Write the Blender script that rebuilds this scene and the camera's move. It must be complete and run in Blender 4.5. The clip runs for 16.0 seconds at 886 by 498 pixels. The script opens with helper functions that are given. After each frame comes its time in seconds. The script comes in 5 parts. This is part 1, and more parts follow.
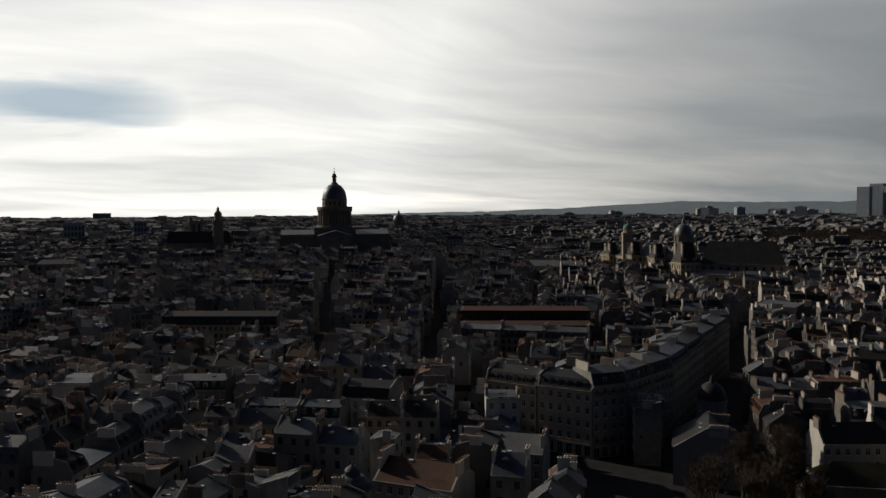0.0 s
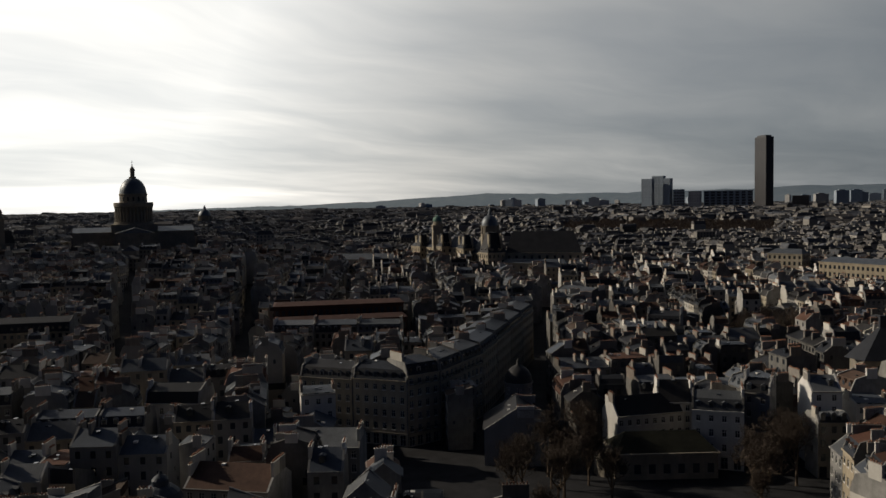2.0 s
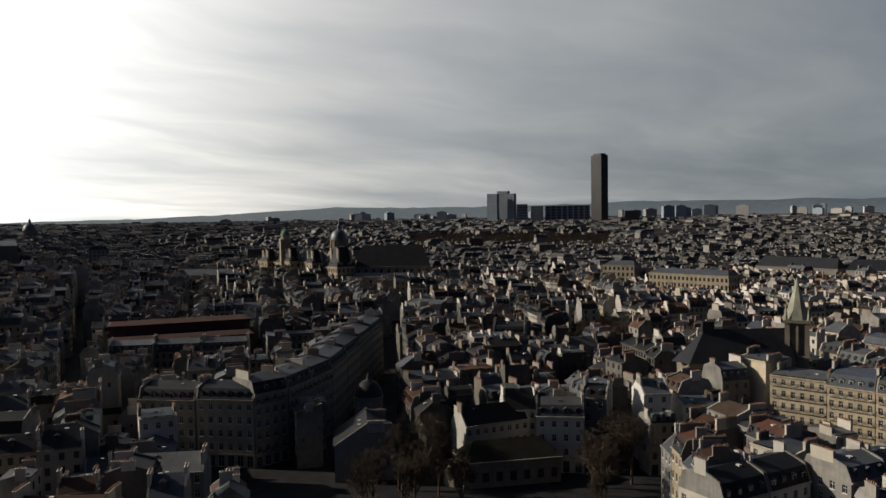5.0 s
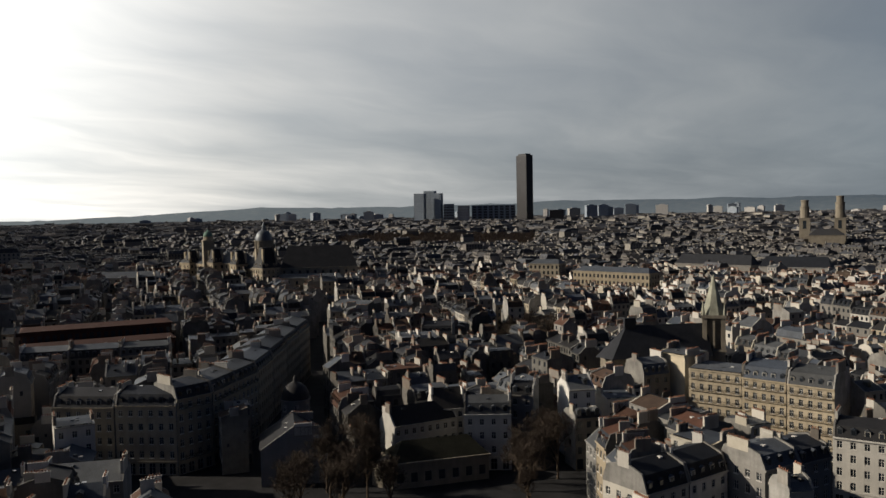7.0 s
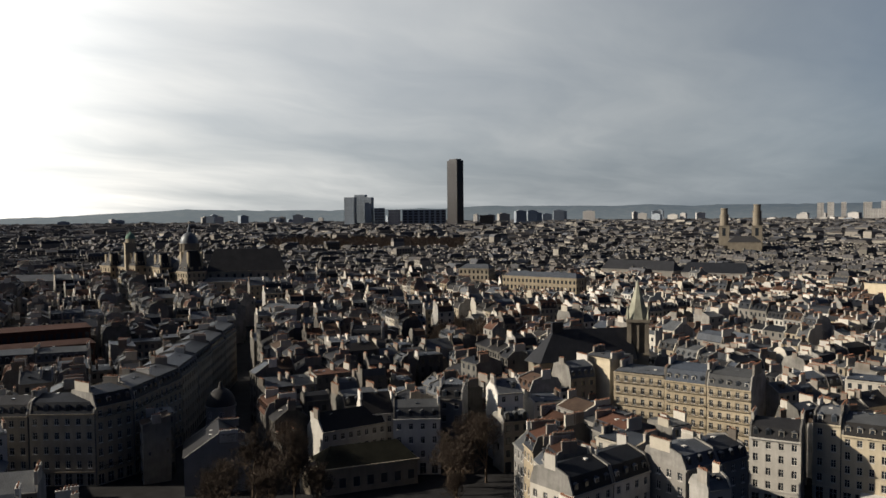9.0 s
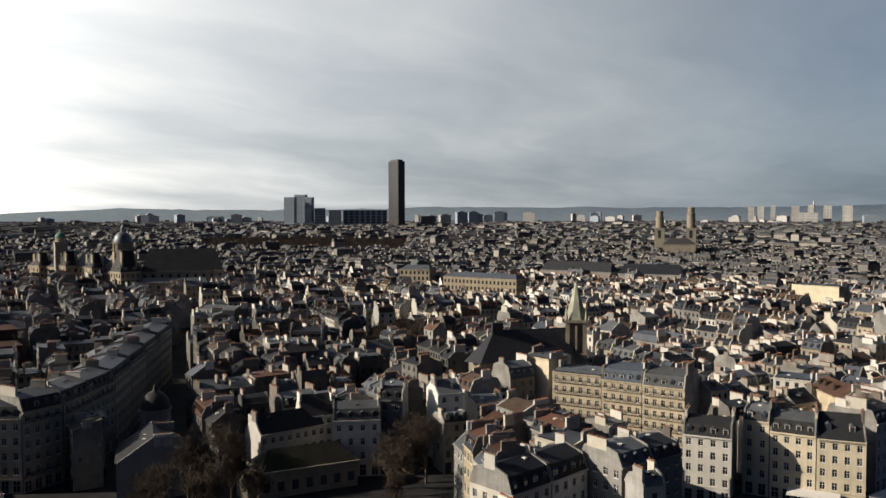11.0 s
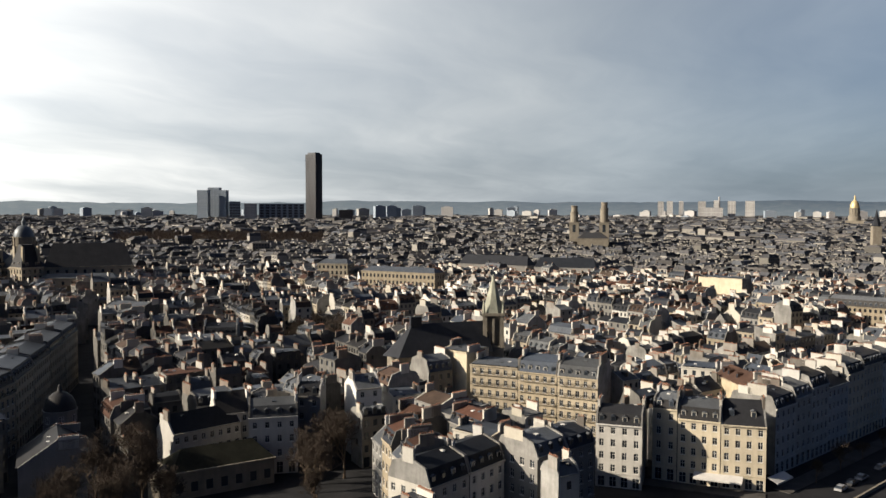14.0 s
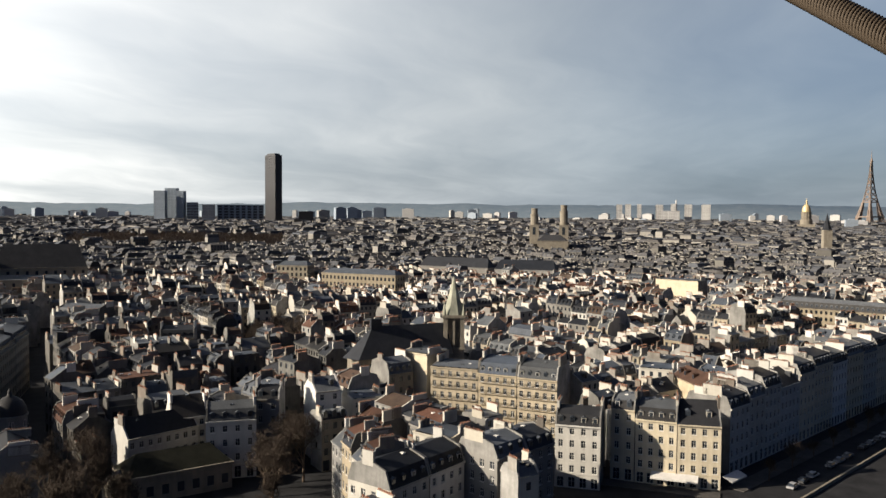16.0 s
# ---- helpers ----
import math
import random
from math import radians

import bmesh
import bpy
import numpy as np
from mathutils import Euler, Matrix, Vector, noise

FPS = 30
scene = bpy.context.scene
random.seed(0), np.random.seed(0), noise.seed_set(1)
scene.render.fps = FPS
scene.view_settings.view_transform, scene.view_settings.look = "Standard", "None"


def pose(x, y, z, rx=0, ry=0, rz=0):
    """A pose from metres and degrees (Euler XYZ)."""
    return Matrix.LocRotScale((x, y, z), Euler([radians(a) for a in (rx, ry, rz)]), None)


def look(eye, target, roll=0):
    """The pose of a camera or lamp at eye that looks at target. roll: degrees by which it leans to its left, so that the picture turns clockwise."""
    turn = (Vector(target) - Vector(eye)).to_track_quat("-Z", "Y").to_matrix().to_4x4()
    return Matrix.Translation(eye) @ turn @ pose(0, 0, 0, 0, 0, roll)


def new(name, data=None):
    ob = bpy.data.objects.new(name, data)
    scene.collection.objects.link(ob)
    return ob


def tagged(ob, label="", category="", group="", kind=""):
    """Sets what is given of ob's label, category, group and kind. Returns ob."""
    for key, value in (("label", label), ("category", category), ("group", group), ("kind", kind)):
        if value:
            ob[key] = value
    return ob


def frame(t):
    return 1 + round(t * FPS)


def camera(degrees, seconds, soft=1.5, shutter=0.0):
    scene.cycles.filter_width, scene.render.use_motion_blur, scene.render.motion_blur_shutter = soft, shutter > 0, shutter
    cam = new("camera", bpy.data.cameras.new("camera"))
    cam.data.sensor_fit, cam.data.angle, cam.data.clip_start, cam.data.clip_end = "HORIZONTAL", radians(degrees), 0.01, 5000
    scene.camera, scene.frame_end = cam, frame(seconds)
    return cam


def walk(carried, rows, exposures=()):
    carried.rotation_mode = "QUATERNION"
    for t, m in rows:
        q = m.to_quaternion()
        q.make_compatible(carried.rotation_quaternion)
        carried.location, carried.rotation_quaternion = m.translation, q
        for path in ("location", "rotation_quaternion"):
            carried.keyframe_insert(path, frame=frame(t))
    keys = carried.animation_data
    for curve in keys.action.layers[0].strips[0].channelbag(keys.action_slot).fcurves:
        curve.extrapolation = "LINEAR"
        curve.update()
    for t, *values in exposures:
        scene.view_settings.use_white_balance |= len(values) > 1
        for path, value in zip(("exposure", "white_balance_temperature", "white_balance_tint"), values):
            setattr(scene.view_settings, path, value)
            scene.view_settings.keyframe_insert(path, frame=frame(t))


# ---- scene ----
cam = camera(57.8, 16.0)
GRID = -34.0  # how the streets of the town lie
EYE, ARM = 67.0, 0.5  # eye's height over the square; the arm about which the camera is turned
# seconds, bearing from north (clockwise), pitch, lean to the right
ROWS = [
    (0.0, 204.14, -2.67, 0.32),
    (0.5, 206.10, -2.33, -0.07),
    (1.0, 210.15, -2.33, 0.14),
    (1.5, 213.87, -2.82, 0.60),
    (2.0, 217.47, -3.28, 0.98),
    (2.5, 219.40, -3.01, 1.19),
    (3.0, 221.79, -2.97, 0.97),
    (3.5, 223.35, -2.87, 0.88),
    (4.0, 225.25, -2.44, 0.93),
    (6.5, 231.81, -2.88, 0.86),
    (7.0, 233.40, -2.55, 1.05),
    (7.5, 234.82, -2.41, 0.94),
    (8.0, 236.08, -2.56, 0.88),
    (8.5, 237.18, -2.59, 0.87),
    (9.0, 238.37, -2.30, 0.46),
    (11.5, 243.61, -2.27, 0.16),
    (12.0, 244.68, -2.17, 0.22),
    (12.5, 245.59, -2.07, 0.10),
    (13.0, 246.24, -2.06, -0.09),
    (13.5, 247.38, -2.35, 0.15),
    (14.0, 248.40, -2.68, -0.12),
    (14.5, 249.37, -2.56, -0.17),
    (15.0, 250.12, -2.38, -0.11),
    (15.5, 250.86, -2.54, -0.28),
    (16.0, 251.20, -2.52, -0.39),
]


def stance(bearing, pitch, lean):
    b = radians(bearing)
    return pose(ARM * math.sin(b), ARM * math.cos(b), EYE, 0, 0, -bearing) @ pose(0, 0, 0, 90 + pitch) @ pose(0, 0, 0, 0, 0, -lean)


walk(cam, [(t, stance(b, p, r)) for t, b, p, r in ROWS],
     exposures=[(0.0, -0.65), (1.5, -0.58), (3.5, -0.30), (7.0, -0.06), (9.0, 0.28), (12.5, 0.66), (16.0, 0.86)])

# ---- light ----
SUN_AZ, SUN_EL = 147.0, 25.0


def sun_way():
    a, e = radians(SUN_AZ), radians(SUN_EL)
    return Vector((math.sin(a) * math.cos(e), math.cos(a) * math.cos(e), math.sin(e)))


class Tree:
    """Short-hand for building node trees."""

    def __init__(self, tree):
        self.t = tree

    def n(self, kind, _op=None, **sockets):
        node = self.t.nodes.new(kind)
        if _op:
            node.operation = _op
        for key, value in sockets.items():
            key = int(key[1:]) if key[0] == "i" and key[1:].isdigit() else key.replace("_", " ")
            self.put(node.inputs[key], value)
        return node

    def put(self, socket, value):
        if hasattr(value, "is_output"):
            self.t.links.new(value, socket)
        elif hasattr(value, "outputs"):
            self.t.links.new(value.outputs[0], socket)
        else:
            socket.default_value = value

    def math(self, op, a, b=0.0, clamp=False):
        node = self.n("ShaderNodeMath", op, i0=a, i1=b)
        node.use_clamp = clamp
        return node.outputs[0]

    def mix(self, fac, a, b, kind="MIX"):
        node = self.t.nodes.new("ShaderNodeMix")
        node.data_type, node.blend_type = "RGBA", kind
        self.put(node.inputs[0], fac), self.put(node.inputs[6], a), self.put(node.inputs[7], b)
        return node.outputs[2]

    def ramp(self, fac, *stops):
        node = self.n("ShaderNodeValToRGB", Fac=fac)
        e = node.color_ramp.elements
        while len(e) < len(stops):
            e.new(0.5)
        for one, (p, c) in zip(e, stops):
            one.position = p
            one.color = (c, c, c, 1) if isinstance(c, (int, float)) else (*c, 1)
        return node.outputs[0]

    def noise(self, vector, scale, detail=4.0, rough=0.55):
        return self.n("ShaderNodeTexNoise", Vector=vector, Scale=scale, Detail=detail, Roughness=rough).outputs[0]

    def mapping(self, vector, scale=(1, 1, 1), rot=(0, 0, 0), loc=(0, 0, 0)):
        return self.n("ShaderNodeMapping", Vector=vector, Scale=scale, Rotation=rot, Location=loc).outputs[0]


world = bpy.data.worlds.new("sky")
scene.world = world
world.use_nodes = True
world.node_tree.nodes.clear()
W = Tree(world.node_tree)
way = W.n("ShaderNodeTexCoord").outputs["Generated"]
sky = W.n("ShaderNodeTexSky")
sky.sky_type, sky.sun_disc = "NISHITA", False
sky.sun_elevation, sky.sun_rotation = radians(SUN_EL), radians(SUN_AZ)
sky.air_density, sky.dust_density = 1.0, 2.0
# thin streaked cloud sheet, seen on a flat layer overhead so that it draws together towards the horizon
sep = W.n("ShaderNodeSeparateXYZ", Vector=way)
up = W.math("ADD", W.math("MAXIMUM", sep.outputs[2], 0.0), 0.09)
flat = W.n("ShaderNodeCombineXYZ", X=W.math("DIVIDE", sep.outputs[0], up), Y=W.math("DIVIDE", sep.outputs[1], up), Z=0.0).outputs[0]
sheet = W.mapping(flat, (0.30, 0.62, 1.0), (0, 0, radians(-35)))
warp = W.noise(W.mapping(flat, (0.5, 0.5, 1)), 0.7, 3)
sheet = W.n("ShaderNodeVectorMath", "ADD", i0=sheet, i1=W.n("ShaderNodeCombineXYZ", X=warp, Y=W.math("MULTIPLY", warp, 0.9), Z=0.0).outputs[0]).outputs[0]
cover = W.ramp(W.noise(sheet, 0.75, 6, 0.52), (0.28, 0.0), (0.70, 1.0))
fine = W.ramp(W.noise(W.mapping(sheet, (1.4, 2.6, 1)), 1.6, 6, 0.55), (0.3, 0.72), (0.75, 1.0))
toward = W.n("ShaderNodeVectorMath", "DOT_PRODUCT", i0=way, i1=tuple(sun_way())).outputs["Value"]
q = W.math("ADD", W.math("MULTIPLY", toward, 0.5), 0.5, True)
glow = W.math("ADD", W.math("ADD", 3.3, W.math("MULTIPLY", W.math("POWER", W.math("MAXIMUM", W.math("SUBTRACT", q, 0.38), 0.0), 1.4), 29.0)), W.math("MULTIPLY", W.math("POWER", q, 9.0), 64.0))
glow = W.math("MINIMUM", glow, 19.0)
tint = W.mix(W.ramp(q, (0.25, 0.0), (0.66, 1.0)), (0.79, 0.93, 1.05, 1), (1.0, 0.985, 0.935, 1))
cloud = W.mix(1.0, tint, W.n("ShaderNodeCombineColor", Red=glow, Green=glow, Blue=glow).outputs[0], "MULTIPLY")
# the sheet is thin overhead and closes up towards the horizon, where the slant is long
slant = W.ramp(sep.outputs[2], (0.0, 1.0), (0.29, 0.9), (0.42, 0.35), (1.0, 0.08))
shade = W.math("ADD", 0.77, W.math("MULTIPLY", W.math("MULTIPLY", cover, fine), 0.46))
cloud = W.mix(1.0, cloud, W.n("ShaderNodeCombineColor", Red=shade, Green=W.math("ADD", W.math("MULTIPLY", shade, 0.82), 0.18), Blue=W.math("ADD", W.math("MULTIPLY", shade, 0.64), 0.36)).outputs[0], "MULTIPLY")
amount = W.math("MULTIPLY", W.math("ADD", W.math("MULTIPLY", W.math("MULTIPLY", cover, fine), 0.40), 0.60), slant, True)
amount = W.math("MULTIPLY", amount, W.ramp(q, (0.08, 0.7), (0.42, 1.0)), True)
# the deck lies to the south and west and breaks up towards the north
deck = W.n("ShaderNodeVectorMath", "DOT_PRODUCT", i0=way, i1=(math.sin(radians(208)), math.cos(radians(208)), 0.0)).outputs["Value"]
amount = W.math("MULTIPLY", amount, W.ramp(W.math("ADD", W.math("MULTIPLY", deck, 0.5), 0.5), (0.38, 0.0), (0.62, 0.75), (0.8, 1.0)), True)
clear = W.mix(1.0, sky, (0.20, 0.25, 0.35, 1), "MULTIPLY")
# the open sky deepens away from the deck, towards the north
deep = W.ramp(W.math("ADD", W.math("MULTIPLY", deck, 0.5), 0.5), (0.15, (0.36, 0.43, 0.54)), (0.6, (1.0, 1.0, 1.0)))
clear = W.mix(1.0, clear, deep, "MULTIPLY")
dome = W.mix(amount, clear, cloud)
# one long blue gap in the deck, low in the south
gb, ge = radians(179.0), radians(7.2)
gap_u = W.n("ShaderNodeVectorMath", "DOT_PRODUCT", i0=way, i1=(math.cos(gb) / 0.135, -math.sin(gb) / 0.135, 0.0)).outputs["Value"]
gap_v = W.n("ShaderNodeVectorMath", "DOT_PRODUCT", i0=way, i1=(-math.sin(gb) * math.sin(ge) / 0.034, -math.cos(gb) * math.sin(ge) / 0.034, math.cos(ge) / 0.034)).outputs["Value"]
gap_v = W.math("ADD", gap_v, W.math("MULTIPLY", W.math("SUBTRACT", W.noise(sheet, 1.6, 5), 0.5), 2.6))
gap = W.math("ADD", W.math("MULTIPLY", gap_u, gap_u), W.math("MULTIPLY", gap_v, gap_v))
south = W.math("GREATER_THAN", deck, 0.3)
gap = W.math("MULTIPLY", W.ramp(gap, (0.1, 0.85), (1.0, 0.0)), south)
dome = W.mix(gap, dome, (5.8, 7.4, 8.7, 1))
bg = W.n("ShaderNodeBackground", Color=dome, Strength=0.10)
W.n("ShaderNodeOutputWorld", Surface=bg)

sun = new("sun", bpy.data.lights.new("sun", "SUN"))
sun.data.energy, sun.data.angle, sun.data.color = 5.0, radians(0.6), (1.0, 0.885, 0.72)
sun.matrix_world = look(sun_way() * 400, (0, 0, 0))

# ---- materials ----
MAT = {}


def material(name, colour, rough=0.8, metal=0.0, vary=0.25, grain=0.3, stain=0.25, bump=0.2, island=False, seams=0.0, hue=None, streak=True, tone=False):
    """A surface with its own base colour, changed a little from thing to thing, with grain, stains and relief at real size."""
    m = bpy.data.materials.new(name)
    m.use_nodes = True
    m.node_tree.nodes.clear()
    g = Tree(m.node_tree)
    place = g.n("ShaderNodeTexCoord").outputs["Object"]
    if tone:
        rnd = g.n("ShaderNodeAttribute")
        rnd.attribute_name = "tone"
        rnd = rnd.outputs["Fac"]
    elif island:
        rnd = g.n("ShaderNodeNewGeometry").outputs["Random Per Island"]
    else:
        rnd = g.n("ShaderNodeObjectInfo").outputs["Random"]
    big = g.noise(place, 0.22, 5, 0.6)
    small = g.noise(place, 3.5, 4, 0.6)
    run = g.noise(g.mapping(place, (1.0, 1.0, 0.12)), 1.1, 4, 0.6) if streak else big
    value = g.math("ADD", 1.0 - vary, g.math("MULTIPLY", rnd, 2 * vary))
    value = g.math("MULTIPLY", value, g.math("ADD", 1.0 - stain * 0.5, g.math("MULTIPLY", g.math("SUBTRACT", big, 0.5), 2.0 * stain)))
    value = g.math("MULTIPLY", value, g.math("ADD", 1.0, g.math("MULTIPLY", g.math("SUBTRACT", run, 0.5), 1.2 * stain)))
    value = g.math("MULTIPLY", value, g.math("ADD", 1.0, g.math("MULTIPLY", g.math("SUBTRACT", small, 0.5), grain)))
    if seams:
        line = g.n("ShaderNodeTexWave", Vector=place, Scale=seams, Distortion=0.0).outputs[1]
        value = g.math("MULTIPLY", value, g.ramp(line, (0.0, 0.62), (0.16, 1.0)))
    base = (*colour, 1)
    if hue:
        pick = g.math("FRACT", g.math("MULTIPLY", rnd, 7.31))
        base = g.mix(pick, (*colour, 1), (*hue, 1))
    col = g.mix(1.0, base, g.n("ShaderNodeCombineColor", Red=value, Green=value, Blue=value).outputs[0], "MULTIPLY")
    b = g.n("ShaderNodeBsdfPrincipled", Base_Color=col, Roughness=rough, Metallic=metal)
    if rough > 0.5:
        g.put(b.inputs["Specular IOR Level"], 0.12)
    if bump:
        g.put(b.inputs["Normal"], g.n("ShaderNodeBump", Height=small, Strength=bump, Distance=0.05).outputs[0])
    g.n("ShaderNodeOutputMaterial", Surface=b)
    MAT[name] = m
    return m

def town(name, *args, **more):
    """A surface of single houses, and the same for the joined rows behind."""
    material(name, *args, **more)
    material("town_" + name, *args, tone=True, **more)


town("plaster", (0.19, 0.18, 0.165), 0.9, vary=0.3, hue=(0.25, 0.243, 0.23))
town("white_plaster", (0.54, 0.525, 0.495), 0.9, vary=0.15, hue=(0.42, 0.385, 0.32))
town("limestone", (0.34, 0.285, 0.205), 0.85, vary=0.18, hue=(0.36, 0.315, 0.245), stain=0.4)
town("cream_plaster", (0.60, 0.52, 0.38), 0.9, vary=0.08, hue=(0.58, 0.51, 0.39), stain=0.3)
# plaster darkened in its base colour, standing in for shade in the lanes
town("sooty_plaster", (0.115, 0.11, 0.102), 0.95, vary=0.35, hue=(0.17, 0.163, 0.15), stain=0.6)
town("golden_stone", (0.46, 0.385, 0.27), 0.85, vary=0.06, hue=(0.43, 0.37, 0.28), stain=0.45)
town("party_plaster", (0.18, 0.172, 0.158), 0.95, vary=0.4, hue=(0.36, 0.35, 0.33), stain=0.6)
town("zinc", (0.062, 0.074, 0.095), 0.55, 0.0, vary=0.4, seams=1.1, stain=0.4, hue=(0.115, 0.12, 0.125))
town("slate", (0.022, 0.025, 0.032), 0.6, 0.0, vary=0.35, stain=0.4, bump=0.5, hue=(0.036, 0.034, 0.033))
town("tile", (0.095, 0.046, 0.032), 0.85, vary=0.35, stain=0.5, bump=0.5, hue=(0.072, 0.054, 0.042))
material("red_brick", (0.07, 0.036, 0.028), 0.85, vary=0.15, stain=0.4)
town("chimney", (0.17, 0.14, 0.115), 0.9, vary=0.4, hue=(0.30, 0.285, 0.26), stain=0.5)
town("terracotta", (0.26, 0.13, 0.085), 0.8, vary=0.3)
town("glass", (0.022, 0.027, 0.034), 0.12, vary=0.5, grain=0.0, stain=0.0, bump=0.0)
town("frame_paint", (0.62, 0.60, 0.56), 0.6, vary=0.15)
material("iron", (0.02, 0.02, 0.022), 0.5, 0.6, vary=0.1)
material("copper", (0.15, 0.25, 0.20), 0.7, vary=0.1, stain=0.5)
material("lead", (0.12, 0.135, 0.15), 0.5, 0.4, vary=0.1, stain=0.4)
material("spire_lead", (0.34, 0.34, 0.27), 0.7, vary=0.0, stain=0.5)
material("gold", (0.55, 0.42, 0.22), 0.5, 0.35, vary=0.05)
material("asphalt", (0.027, 0.027, 0.029), 0.9, vary=0.0, stain=0.5, streak=False)
material("paving", (0.075, 0.07, 0.066), 0.9, vary=0.1, stain=0.4, streak=False)
material("water", (0.03, 0.04, 0.035), 0.08, vary=0.0, grain=0.0, bump=0.3, streak=False)
material("bark", (0.10, 0.075, 0.055), 0.95, vary=0.2)
material("mossy_tile", (0.022, 0.022, 0.015), 0.9, vary=0.0, stain=0.6, bump=0.5)
material("twig", (0.06, 0.046, 0.036), 0.95, vary=0.25)
material("lawn", (0.06, 0.085, 0.03), 0.95, vary=0.1, streak=False)
material("dark_tower", (0.032, 0.029, 0.030), 0.35, vary=0.05, stain=0.1)
material("pale_tower", (0.46, 0.45, 0.43), 0.7, vary=0.3, hue=(0.38, 0.37, 0.37))
material("blue_glass", (0.24, 0.28, 0.33), 0.45, 0.0, vary=0.15)
material("eiffel_iron", (0.22, 0.17, 0.14), 0.7, vary=0.0)
material("dome_stone", (0.25, 0.22, 0.175), 0.85, vary=0.05, stain=0.4)
material("steel_rope", (0.075, 0.058, 0.043), 0.7, 0.0, vary=0.0)
material("car_paint", (0.30, 0.30, 0.31), 0.3, 0.3, vary=0.9)
material("awning", (0.55, 0.53, 0.50), 0.8, vary=0.1)
material("far_wall", (0.125, 0.117, 0.106), 0.9, vary=0.4, island=True, hue=(0.275, 0.258, 0.23), grain=0.1)
material("far_roof", (0.062, 0.067, 0.078), 0.7, 0.0, vary=0.5, island=True, hue=(0.085, 0.077, 0.072), grain=0.1)
material("far_wood", (0.22, 0.175, 0.13), 0.95, vary=0.4, island=True)


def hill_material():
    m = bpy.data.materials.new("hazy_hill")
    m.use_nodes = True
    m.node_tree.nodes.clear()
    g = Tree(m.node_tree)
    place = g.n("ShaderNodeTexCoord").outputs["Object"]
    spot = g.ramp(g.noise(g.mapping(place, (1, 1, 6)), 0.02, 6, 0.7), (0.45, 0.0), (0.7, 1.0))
    # bluish glow painted on the hills in place of distance haze
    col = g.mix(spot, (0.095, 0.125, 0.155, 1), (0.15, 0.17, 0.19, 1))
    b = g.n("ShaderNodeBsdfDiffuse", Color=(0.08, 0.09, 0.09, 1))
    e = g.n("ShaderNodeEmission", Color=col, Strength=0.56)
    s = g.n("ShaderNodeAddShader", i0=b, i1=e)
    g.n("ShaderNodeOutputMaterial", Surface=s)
    MAT["hazy_hill"] = m


hill_material()

